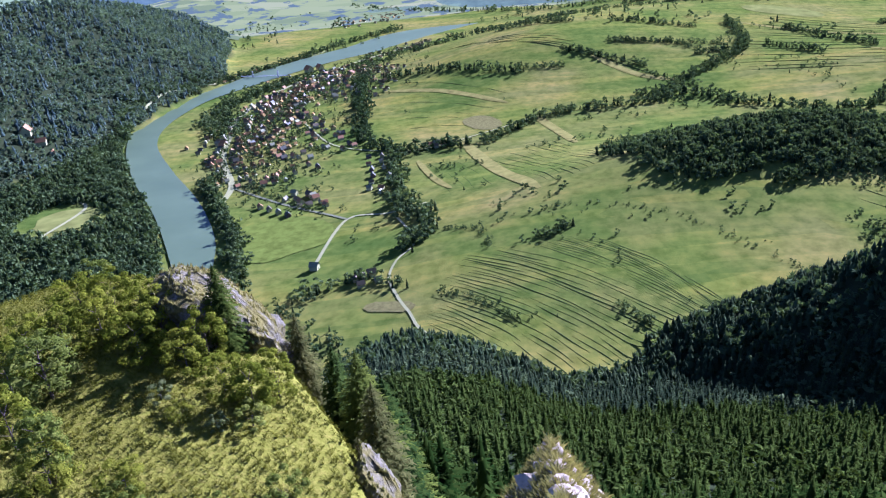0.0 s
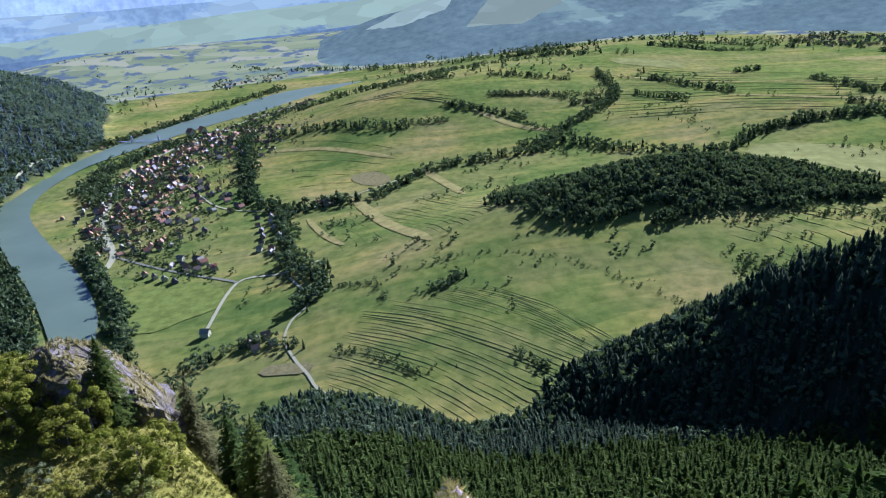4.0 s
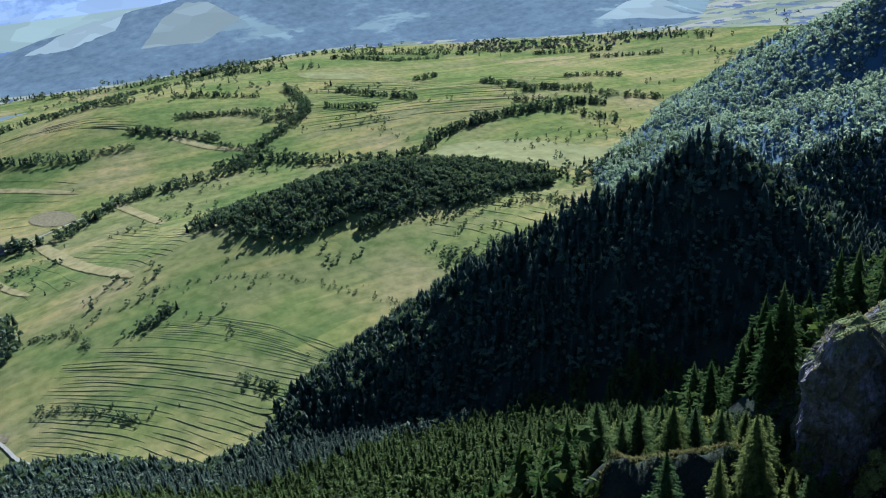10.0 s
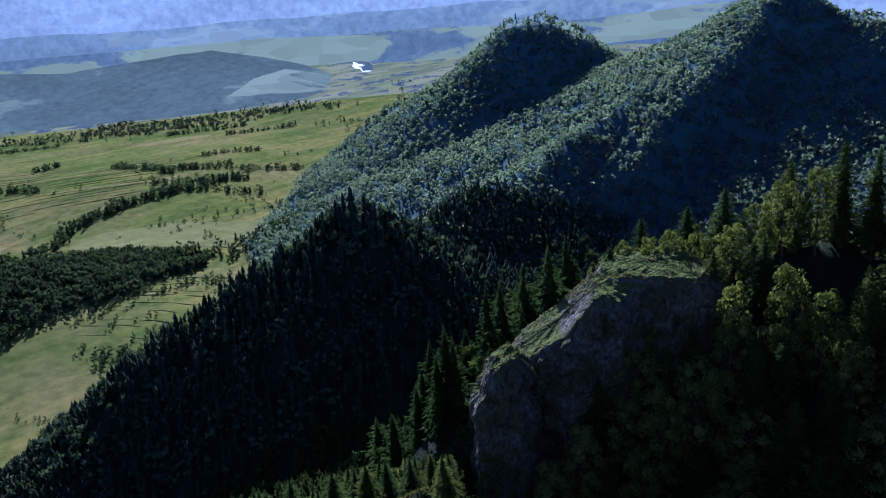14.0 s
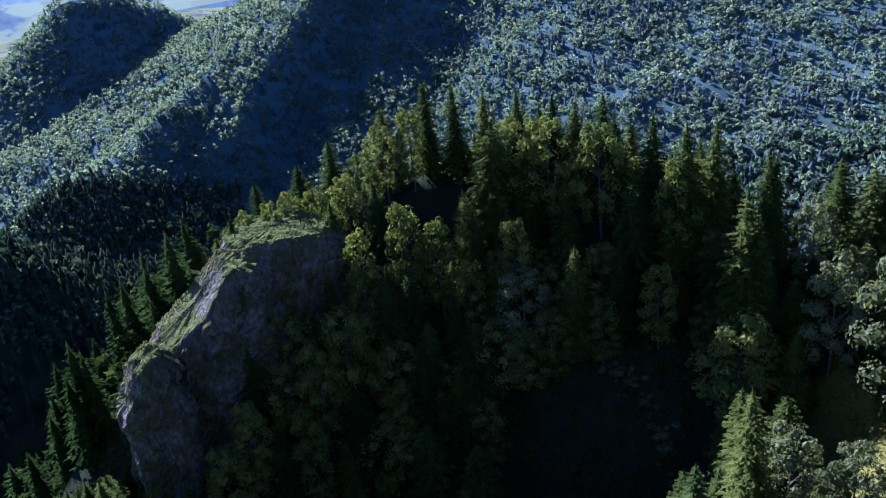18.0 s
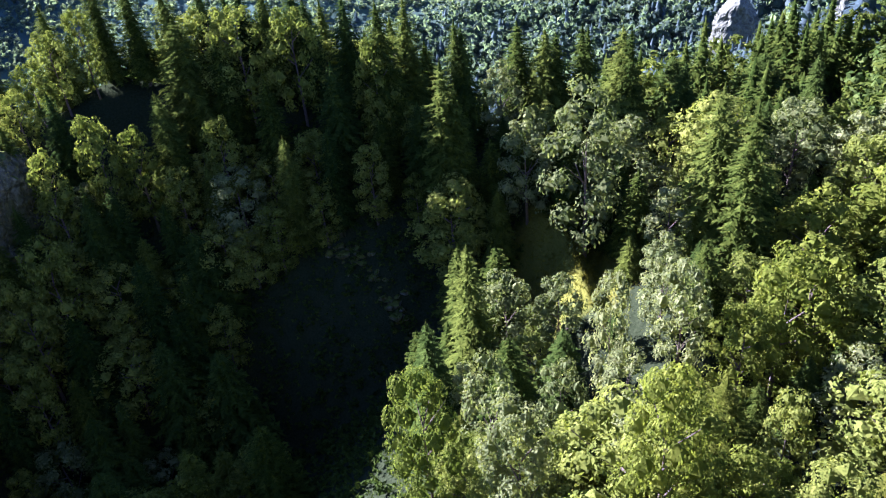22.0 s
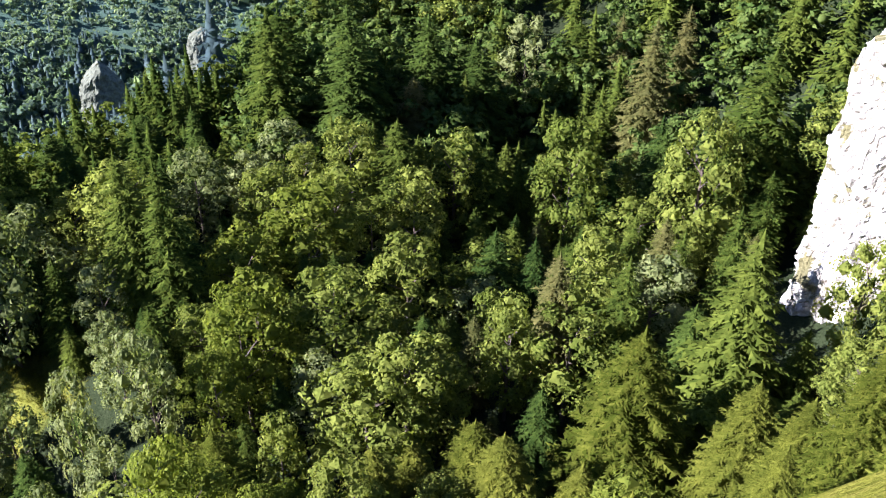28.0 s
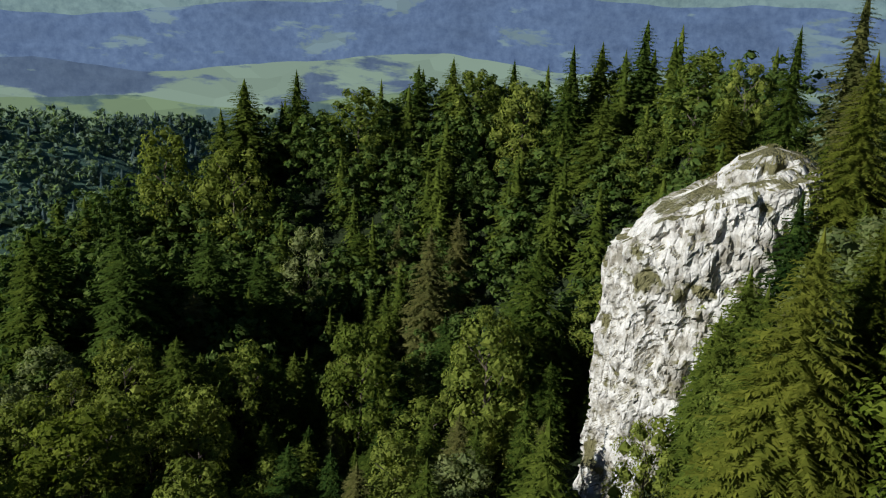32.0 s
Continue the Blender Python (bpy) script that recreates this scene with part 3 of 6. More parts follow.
def branch_fir(layers, arms, segs, seed, wide=0.17, twig=0.3, heart=9):
    """A fir of unit height: whorls of flat drooping fronds with upturned tips round a dense dark heart."""
    g = random.Random(seed)
    vs, fs = [], []
    for k in range(layers):
        f = k / (layers - 1)
        z = 0.05 + 0.91 * f
        reach = (1.12 * wide * (1 - f) ** 0.62 * min(1.0, 0.75 + 2.0 * f) + 0.012) * g.uniform(0.82, 1.14)
        n = max(4, round(arms * (1 - 0.5 * f)))
        turn = g.random() * 6.28
        for j in range(n):
            a = turn + 6.283 * j / n + g.uniform(-0.25, 0.25)
            ln, sag, zz = reach * g.uniform(0.72, 1.16), g.uniform(0.25, 0.55) * (1 - 0.5 * f), z + g.uniform(-0.008, 0.008)
            c, s = math.cos(a), math.sin(a)
            m = max(2, round(segs * (1 - 0.55 * f)))
            for q in range(m):
                d0, d1 = ln * (0.2 + 0.8 * q / m), ln * (0.2 + 0.8 * (q + 1) / m)
                z0, z1 = [zz + 0.12 * d - sag * d * (1.25 * d / ln) + 0.3 * max(0.0, d - 0.75 * ln) for d in (d0, d1)]
                for side in (-1, 1):
                    w = (twig * ln * (1 - 0.5 * q / m) + 0.008) * g.uniform(0.6, 1.4)
                    fwd, drop = d1 + g.uniform(-0.1, 0.8) * w, g.uniform(0.0, 0.6) * w
                    i = len(vs)
                    vs += [(c * d0, s * d0, z0), (c * d1, s * d1, z1), (c * fwd - s * w * side, s * fwd + c * w * side, z1 - drop)]
                    fs.append((i, i + 1, i + 2))
    for k in range(heart):
        z0, z1 = 0.04 + 0.9 * k / heart, min(1.01, 0.04 + 0.9 * k / heart + 1.5 / heart)
        r = wide * 0.6 * (1 - k / heart) ** 0.7 + 0.004
        i = len(vs)
        vs += [(r * math.cos(1.257 * q + k), r * math.sin(1.257 * q + k), z0 - 0.02 * (q % 2)) for q in range(5)] + [(0, 0, z1)]
        fs += [(i + q, i + (q + 1) % 5, i + 5) for q in range(5)]
    return np.array(vs), np.array(fs)


def off_near(x, y):
    return ~close_by(x, y)


def close_by(x, y):
    """The ground whose trees stand singly: the next crown, its gully and the wooded slope beside it."""
    b, r = np.degrees(np.arctan2(x, y)) % 360, np.hypot(x, y)
    return (b > 34) & (b < 205) & (r < 150)


def open_ground(x, y):
    """Bare places: the rock walls, the gully and the small clearing."""
    mx, my = at(109, 112)
    b, r = np.degrees(np.arctan2(x, y)) % 360, np.hypot(x, y)
    clearing = ((x - mx) / 15) ** 2 + ((y - my) / 10) ** 2 < 1
    gully = (b > 87) & (b < 100) & (r > 98) & (r < 127)
    wall = (b > 54) & (b < 61) & (r > 112) & (r < 154)
    knob = (b > 34) & (b < 47) & (r > 100) & (r < 116)
    crag = (b > 170) & (b < 180.5) & (r > 98) & (r < 134)
    return clearing | gully | wall | knob | crag


FINE_FIRS = [branch_fir(15, 8, 3, 40 + k, 0.19, 0.28, 4) for k in range(4)]
SLOPE_FIRS = [branch_fir(8, 6, 2, 45 + k, 0.2, 0.4, 3) for k in range(5)]
FAR_BROADS = [leaf_crown(3, 8, 0.22, pyr, 1.5, 0.15) for _ in range(5)]
MID_BROADS = [clump_crown(4, 7, 0.12, 120 + k, 1.25, 0.12) for k in range(5)]
HEDGE_BROADS = [leaf_crown(4, 15, 0.16, pyr, 1.5, 0.1) for _ in range(4)]
RIDGE_FIRS = [branch_fir(22, 10, 4, 50 + k, 0.2, 0.24) for k in range(3)]
RIDGE_BROADS = [clump_crown(14, 26, 0.032, 60 + k, w) for k, w in enumerate((0.9, 1.05, 1.2))]
FINE_BROADS = [clump_crown(6, 10, 0.07, 65 + k) for k in range(4)]
FERNS = [leaf_crown(3, 7, 0.16, pyr, 1.3, 0.1) for _ in range(4)]


def woods(x, y):
    return off_near(x, y) & ~open_ground(x, y)


def slope_only(x, y):
    b, r = np.degrees(np.arctan2(x, y)), np.hypot(x, y)
    return off_near(x, y) & ((b > -9) | (r > 130)) & ~open_ground(x, y)


FAR_LABEL = "distant mixed forest on the mountains"
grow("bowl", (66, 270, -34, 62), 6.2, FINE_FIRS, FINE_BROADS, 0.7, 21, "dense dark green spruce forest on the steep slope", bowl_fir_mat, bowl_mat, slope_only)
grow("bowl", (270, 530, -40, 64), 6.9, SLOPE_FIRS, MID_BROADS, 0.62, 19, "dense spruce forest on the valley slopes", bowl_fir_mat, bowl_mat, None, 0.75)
grow("bowl", (530, 640, -40, 64), 6.9, SLOPE_FIRS, MID_BROADS, 0.62, 19, "dense spruce forest on the valley slopes", spur_fir_mat, spur_mat, None, 0.75)
grow("spur", (640, 1150, -50, 64), 7.4, [cone_tree(3, 4, 0.2, pyr) for _ in range(4)], FAR_BROADS, 0.7, 21, "dense dark spruce forest on the spur", spur_fir_mat, spur_mat, None, 0.8)
grow("ridge", (150, 205, 84, 130), 5.6, FINE_FIRS, RIDGE_BROADS, 0.5, 16, "mixed forest of firs and beeches behind the crest", fir_mat, beech_mat, woods)
grow("ridge", (166, 230, 64, 84), 6.2, RIDGE_FIRS, RIDGE_BROADS, 0.35, 14, "low mixed forest of firs and beeches behind the crest", fir_mat, beech_mat, woods)
grow("ridge", (150, 262, 130, 205), 6.0, RIDGE_FIRS, RIDGE_BROADS, 0.0, 23, "mixed forest of beeches and a few firs on the ridge", fir_mat, shade_mat, woods)
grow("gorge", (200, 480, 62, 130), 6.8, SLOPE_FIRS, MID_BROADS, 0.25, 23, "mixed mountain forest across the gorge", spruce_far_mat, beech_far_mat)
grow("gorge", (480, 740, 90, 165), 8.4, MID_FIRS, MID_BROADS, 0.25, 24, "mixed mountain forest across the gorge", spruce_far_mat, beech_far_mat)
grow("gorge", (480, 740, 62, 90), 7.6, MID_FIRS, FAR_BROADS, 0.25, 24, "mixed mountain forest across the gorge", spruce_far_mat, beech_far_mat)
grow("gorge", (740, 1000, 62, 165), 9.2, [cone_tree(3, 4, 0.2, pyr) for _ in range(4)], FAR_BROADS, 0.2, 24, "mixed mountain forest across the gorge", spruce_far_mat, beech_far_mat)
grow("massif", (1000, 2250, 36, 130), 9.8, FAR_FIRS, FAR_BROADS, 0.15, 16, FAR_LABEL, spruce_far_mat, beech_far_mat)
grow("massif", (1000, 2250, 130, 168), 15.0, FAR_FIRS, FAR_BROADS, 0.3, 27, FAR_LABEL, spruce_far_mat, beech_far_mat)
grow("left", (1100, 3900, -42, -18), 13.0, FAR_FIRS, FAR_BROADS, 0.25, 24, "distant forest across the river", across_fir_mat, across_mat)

# ---- the valley ----
def ribbon(name, line, width, mat, lift, label, category, level=None, taper=0.0):
    """A road, path, river or strip of field that follows the ground. Points may carry their own width."""
    p = smooth_line([q if len(q) == 3 else (*q, width) for q in line], 12.0)
    if taper:
        along = np.linspace(0, 1, len(p))
        p[:, 2] *= np.clip(np.minimum(along, 1 - along) / taper, 0.12, 1) ** 0.5 * (1 + 0.16 * rough(p[:, 0], p[:, 1], 60, 17))
    d = np.gradient(p[:, :2], axis=0)
    nrm = np.stack([-d[:, 1], d[:, 0]], 1) / np.hypot(d[:, 0], d[:, 1])[:, None]
    rows = [p[:, :2] + nrm * (p[:, 2:3] * k) for k in (-0.5, -0.17, 0.17, 0.5)]
    vs = []
    for q in rows:
        z = np.full(len(q), level) if level is not None else land(q[:, 0], q[:, 1]) + lift
        vs.append(np.column_stack([q, z]))
    n = len(p)
    fs = [(k * n + m, k * n + m + 1, (k + 1) * n + m + 1, (k + 1) * n + m) for k in range(3) for m in range(n - 1)]
    return tagged(mesh_object(name, np.vstack(vs), fs, mat, True), label, category, kind="structure")


gravel_mat = plain("pale_gravel", (0.27, 0.268, 0.115), 0.95, 0.8, 0.2)
asphalt_mat = plain("asphalt", (0.15, 0.155, 0.075), 0.9, 0.8, 0.2)
straw_mat = plain("mown_hay_field", (0.185, 0.17, 0.038), 0.95, 0.05, 0.3)
plough_mat = plain("ploughed_soil", (0.14, 0.128, 0.038), 0.95, 0.2, 0.25)
lush_mat = plain("lush_grass", (0.105, 0.132, 0.018), 0.95, 0.06, 0.3)
hay_mat = plain("yellow_green_hay_meadow", (0.15, 0.158, 0.034), 0.95, 0.03, 0.25)
bank_mat = plain("dark_grass_bank", (0.055, 0.078, 0.022), 0.95, 0.4, 0.4)

ribbon("river", RIVER, 80, water_mat, 0, "wide grey-green river bending through the valley", "river", level=6.0)
ribbon("water_pond", [(-610, 3800, 60), (-499, 3840, 110), (-382, 3850, 60)], 100, water_mat, 3.0, "pale pond beside the river", "pond", level=22)
ribbon("farther_river", [(3000, 2880, 40), (3150, 3024, 70), (3290, 3240, 90), (3200, 3330, 60)], 80, glint_mat, 4.0, "bright bend of the river far up the valley", "river", level=64)
ribbon("gravel_lane", [(60, 700), (-18, 759), (-48, 781), (-98, 824), (-125, 856), (-140, 894), (-160, 939), (-180, 1003), (-175, 1058), (-154, 1117), (-200, 1251)], 4, gravel_mat, 1.0, "pale gravel lane round the foot of the meadow", "lane")
VILLAGE_ROAD = [(-560, 1400), (-567, 1512), (-640, 1690), (-677, 1849), (-713, 2095), (-669, 2364), (-560, 2600), (-330, 2900)]
ribbon("village_road", VILLAGE_ROAD, 13, gravel_mat, 1.6, "pale dusty main road of the village", "road")
ribbon("side_road", [(-307, 1102), (-287, 1273), (-212, 1271), (-150, 1290)], 6, gravel_mat, 1.0, "pale side road to the barn", "road")
ribbon("back_road", [(-287, 1273), (-330, 1310), (-447, 1400), (-560, 1500)], 6, asphalt_mat, 1.0, "narrow road along the village edge", "road")
ribbon("middle_road", [(-660, 2150), (-520, 1950), (-400, 1730), (-280, 1650), (-160, 1640), (60, 1790)], 4, gravel_mat, 1.4, "road up from the village to the fields", "road")
ribbon("left_bank_road", [(-1012, 2130), (-1000, 2330), (-905, 2560), (-790, 2760), (-650, 2990)], 6, gravel_mat, 1.6, "road along the other bank", "road")
ribbon("abbey_lane", [(-1037, 1723), (-960, 1600), (-902, 1509), (-844, 1439), (-860, 1300)], 7, gravel_mat, 1.2, "pale lane through the clearing", "lane")

FIELDS = [
    ("hay_strip", [(-100, 1660), (-31, 1434), (42, 1230)], 26, straw_mat, "straw-coloured mown strip of meadow"),
    ("hay_strip", [(60, 1800), (110, 1640), (130, 1560)], 22, straw_mat, "straw-coloured mown strip of meadow"),
    ("hay_strip", [(-190, 1560), (-150, 1440), (-110, 1350)], 14, straw_mat, "thin pale strip of hay meadow"),
    ("hay_strip", [(-330, 2130), (-170, 2050), (0, 1900)], 22, straw_mat, "pale strip across the upper field"),
    ("hay_strip", [(230, 2180), (330, 2020), (420, 1960)], 24, straw_mat, "pale mown strip on the hillside"),
    ("mown_field", [(760, 2700), (960, 2560)], 120, hay_mat, "mown yellowish field far up the valley"),
    ("mown_field", [(1500, 2600), (1750, 2500)], 90, straw_mat, "pale stubble field far up the valley"),
    ("lush_field", [(1050, 2500), (1400, 2330)], 110, lush_mat, "dark green clover field far up the valley"),
    ("hay_strip", [(660, 2500), (900, 2300), (1180, 2150)], 16, straw_mat, "pale track between the far fields"),
    ("hay_strip", [(900, 2080), (1100, 1950), (1230, 1880)], 18, straw_mat, "pale strip in the far meadow"),
    ("ploughed_field", [(-205, 930), (-165, 918), (-135, 908)], 26, plough_mat, "brown ploughed field beside the farm"),
    ("bare_field", [(-90, 1760), (-30, 1800)], 110, plough_mat, "reddish bare patch of field"),
    ("football_meadow", [(-480, 1180), (-380, 1240), (-330, 1280)], 190, lush_mat, "smooth lush green riverside meadow"),
    ("bright_meadow", [(760, 1640), (900, 1500), (1080, 1280)], 200, hay_mat, "wide yellow-green hay meadow"),
    ("clearing_meadow", [(-830, 1330), (-870, 1440)], 110, hay_mat, "sunlit clearing among the trees"),
    ("bank_meadow", [(-830, 2250), (-760, 2380)], 90, lush_mat, "green meadow between river and village"),
]
for name, line, width, mat, label in FIELDS:
    ribbon(name, line, width, mat, 0.9, label, "field", taper=0.3 if width > 60 else 0.2)


def banks(name, a0, b0, a1, b1, count, high, label):
    """Terraces of the old fields: dark grassy banks between neighbouring strips."""
    vs, fs = [], []
    for k in range(count):
        f = (k + pyr.uniform(-0.25, 0.25)) / max(1, count - 1)
        p, q = np.array(a0) + (np.array(a1) - a0) * f, np.array(b0) + (np.array(b1) - b0) * f
        start = pyr.uniform(0, 0.15)
        while start < 0.95:
            end = min(1.0, start + pyr.uniform(0.2, 0.6))
            t = np.linspace(start, end, 14)[:, None]
            nrm = np.array([-(q - p)[1], (q - p)[0]]) / np.hypot(*(q - p))
            line = p + (q - p) * t + nrm * (16 * np.sin(t * 3.1) + 1.2 * np.sin(t * 17 + k))
            w = pyr.uniform(0.4, 0.95)
            i = len(vs)
            for m, c in enumerate(line):
                z = float(land(c[0], c[1]))
                thick = w * math.sin(math.pi * (0.08 + 0.84 * m / 13))
                vs += [(*(c - nrm * thick), z - 0.5), (*(c - nrm * thick * 0.3), z + high * thick), (*(c + nrm * thick * 0.4), z + high * thick * 0.9), (*(c + nrm * thick), z - 0.5)]
            fs += [(i + 4 * m + s, i + 4 * m + s + 1, i + 4 * m + s + 5, i + 4 * m + s + 4) for m in range(13) for s in range(3)]
            start = end + pyr.uniform(0.02, 0.12)
    return tagged(mesh_object(name, vs, fs, bank_mat), label, "field bank", kind="stuff")


banks("terrace_banks", (-140, 880), (10, 700), (-60, 1060), (250, 790), 28, 0.8, "dark grassy terrace banks across the old fields")
banks("terrace_banks", (0, 1050), (240, 800), (90, 1050), (250, 860), 13, 0.5, "fine dark furrows on the brow of the meadow")
banks("terrace_banks", (-60, 1500), (60, 1240), (60, 1640), (190, 1330), 11, 0.9, "bushy banks between curved meadow strips")
banks("terrace_banks", (-210, 1560), (-100, 1290), (-110, 1600), (0, 1340), 6, 0.6, "dark lines between narrow fields")
banks("terrace_banks", (100, 2300), (390, 1980), (-200, 2500), (120, 2400), 9, 1.4, "dark banks on the upper hillside")
banks("terrace_banks", (470, 1130), (560, 1000), (700, 1230), (800, 1150), 9, 1.1, "stepped banks on the meadow below the wood")
banks("terrace_banks", (700, 2600), (1500, 2100), (500, 2000), (1050, 1850), 18, 1.5, "dark lines between the far fields")
banks("terrace_banks", (-330, 2200), (0, 1960), (-250, 1800), (-60, 1760), 7, 0.9, "dark furrows in the field above the village")


# hedges, copses and single bushes
def row_of(line, spacing, wobble):
    p = smooth_line(line, spacing)
    return p + rng.normal(0, wobble, p.shape)


def plant(name, xy, size, firs, label, category="hedge", mats=None):
    xy = xy[from_line(xy[:, 0], xy[:, 1], RIVER) > 47]
    p = on_land(xy, -0.5)
    h = size * rng.uniform(0.45, 1.2, len(p))
    fir = rng.random(len(p)) < firs
    far = np.hypot(*p[:, :2].mean(0)) > 1350
    h = h * (1.3 if far else 1.0)
    for sel, kinds, mat in ((fir, FAR_FIRS if far else MID_FIRS, spruce_mid_mat), (~fir, HEDGE_BROADS, hedge_mat)):
        if sel.any():
            tagged(forest(name, p[sel], h[sel], kinds, mat, rng, label), category=category)


HEDGES = [
    ([(-600, 1650), (-560, 1900), (-600, 2150), (-520, 2400), (-420, 2650)], 9, 45, 9, 0.15, "garden trees between the village houses"),
    ([(-480, 1480), (-430, 1650), (-450, 1850), (-430, 2100)], 9, 40, 9, 0.15, "fruit trees in the village gardens"),
    ([(660, 2480), (619, 2193), (428, 1966), (339, 1833), (112, 1803), (31, 1737), (-55, 1636)], 7, 8, 15, 0.15, "tall bushy hedge winding along a stream"),
    ([(300, 1880), (401, 1861), (533, 1746), (689, 1649), (862, 1770), (1033, 1797), (1322, 1783)], 7, 10, 16, 0.3, "trees along the valley stream"),
    ([(-342, 2279), (-195, 2238), (-82, 2176), (39, 2098)], 7, 9, 15, 0.5, "dark strip of trees above the village"),
    ([(792, 2401), (926, 2110)], 7, 5, 13, 0.2, "straight dark hedge between fields"),
    ([(1195, 2212), (1236, 1968)], 7, 5, 13, 0.2, "straight dark hedge between fields"),
    ([(1280, 1980), (1480, 1720)], 8, 5, 12, 0.2, "straight dark hedge between fields"),
    ([(914, 1764), (1117, 1814), (1250, 1620)], 8, 8, 13, 0.3, "trees along the far stream"),
    ([(-420, 2330), (-370, 2000), (-330, 1760), (-240, 1640), (-100, 1640)], 6, 11, 17, 0.3, "dark belt of tall trees beside the village"),
    ([(-240, 1620), (-215, 1420), (-190, 1290), (-140, 1180), (-165, 1080)], 6, 10, 17, 0.35, "tall trees along the stream by the farms"),
    ([(-480, 1010), (-470, 1180), (-540, 1360), (-640, 1560)], 6, 10, 15, 0.1, "willows lining the river bank"),
    ([(-700, 1980), (-780, 2180), (-700, 2400), (-600, 2520)], 7, 16, 14, 0.1, "riverside trees between river and village"),
    ([(-1040, 2050), (-1030, 2300), (-930, 2560), (-800, 2760), (-640, 3060), (-420, 3350)], 8, 14, 14, 0.2, "trees along the far bank"),
    ([(-400, 1000), (-440, 1130), (-490, 1260), (-560, 1390), (-610, 1500)], 4, 7, 16, 0.1, "tall willows along the river bank"),
    ([(-690, 1880), (-760, 2000), (-800, 2200), (-740, 2400), (-660, 2500)], 4, 22, 14, 0.1, "thick riverside trees beside the meadow"),
    ([(-1000, 1960), (-1030, 2120), (-1010, 2330), (-920, 2540), (-830, 2700), (-700, 2900)], 6, 10, 12, 0.1, "bushes along the other bank"),
    ([(-600, 960), (-640, 1180), (-760, 1420), (-880, 1600), (-990, 1830)], 6, 26, 15, 0.15, "pale riverside woodland on the other bank"),
    ([(-330, 900), (-290, 1000), (-210, 1010), (-160, 985)], 6, 12, 14, 0.3, "trees round the farmstead"),
    ([(-420, 860), (-330, 900), (-250, 850), (-150, 800)], 6, 18, 13, 0.4, "wood edge below the crag"),
    ([(30, 1050), (82, 1080)], 4, 6, 12, 0.2, "dark copse on the brow of the meadow"),
    ([(120, 870), (150, 830)], 4, 4, 8, 0.0, "oval thicket in the meadow"),
    ([(-720, 4000), (-420, 3800), (-100, 3620), (300, 3500), (760, 3560)], 13, 18, 17, 0.4, "dark trees along the upper river"),
    ([(-300, 2700), (-180, 2780), (-40, 2800)], 8, 8, 13, 0.3, "trees at the top of the village"),
    ([(-200, 3000), (60, 2940), (240, 2860)], 8, 8, 13, 0.3, "dark trees above the river"),
    ([(-360, 1340), (-450, 1420), (-560, 1520)], 8, 4, 6, 0.1, "garden hedge at the village edge"),
    ([(-120, 1140), (-60, 1120), (-40, 1050)], 5, 5, 6, 0.0, "scrubby bushes on the meadow edge"),
    ([(-100, 940), (-40, 890), (0, 850)], 4, 5, 6, 0.0, "row of bushes on a terrace bank"),
    ([(60, 1150), (170, 1120), (300, 1020), (360, 930)], 9, 8, 5, 0.0, "scattered juniper bushes on the crest"),
    ([(1400, 3120), (1800, 2980), (2150, 2740), (2400, 2480)], 9, 40, 13, 0.3, "trees round the far village"),
    ([(500, 3300), (1100, 3200), (1500, 2900)], 14, 20, 15, 0.3, "distant line of trees"),
]
hedge_rng = random.Random(31)
for k in range(30):
    cx, cy = at(hedge_rng.uniform(2, 44), hedge_rng.uniform(1950, 3600))
    a, half = radians(hedge_rng.gauss(115, 14)), hedge_rng.uniform(40, 150)
    if from_line(np.array(cx), np.array(cy), RIVER) < 250 or hills(np.array(cx), np.array(cy)) > 0:
        continue
    HEDGES.append(([(cx - math.sin(a) * half, cy - math.cos(a) * half), (cx, cy + hedge_rng.uniform(-12, 12)), (cx + math.sin(a) * half, cy + math.cos(a) * half)], 7, 5, hedge_rng.uniform(9, 14), 0.2, "dark straight hedge between far fields"))
for line, spacing, wobble, size, firs, label in HEDGES:
    plant("hedgerow", row_of(line, spacing * 0.6, wobble), size, firs, label)

px, py = scatter(780, 2600, -46, -20, 8.5)
wood = (px < np.interp(py, [q[1] for q in RIVER], [q[0] for q in RIVER])) & (from_line(px, py, RIVER) > 49) & (np.hypot(px + 850, py - 1380) > 95) & (np.hypot(px + 1085, py - 1755) > 62) & (hills(px, py) - valley(px, py) < 8)
plant("riverside_wood", np.stack([px[wood], py[wood]], 1), 17, 0.45, "dense mixed wood on the inner bank of the river", "forest")

# trees in the village gardens
gardens = smooth_line([(-470, 1440), (-600, 1700), (-590, 1900), (-600, 2120), (-520, 2350), (-440, 2600), (-340, 2850)], 4.0)
gardens = gardens[rng.integers(0, len(gardens), 1100)] + rng.normal(0, 62, (1100, 2))
gardens = gardens[from_line(gardens[:, 0], gardens[:, 1], RIVER) > 60]
plant("village_trees", gardens, 8, 0.1, "small garden trees between the houses", "trees")

# the wooded knoll in the meadows and the wood's edge along the spur
kx, ky = rng.uniform(-1.25, 1.25, 7000), rng.uniform(-1.25, 1.25, 7000)
inside = kx ** 2 + ky ** 2 < 1 + 0.7 * rough(kx * 300, ky * 300, 110, 31)
c0, c1 = np.array((220, 1370)), np.array((850, 1300))
axis = (c1 - c0) / np.hypot(*(c1 - c0))
side = np.array((-axis[1], axis[0]))
knoll = (c0 + c1) / 2 + kx[inside, None] * axis * 330 + ky[inside, None] * side * (165 - 85 * kx[inside, None])
plant("hill_wood", knoll, 14, 0.5, "dark spruce wood covering a low hill in the meadows", "forest")
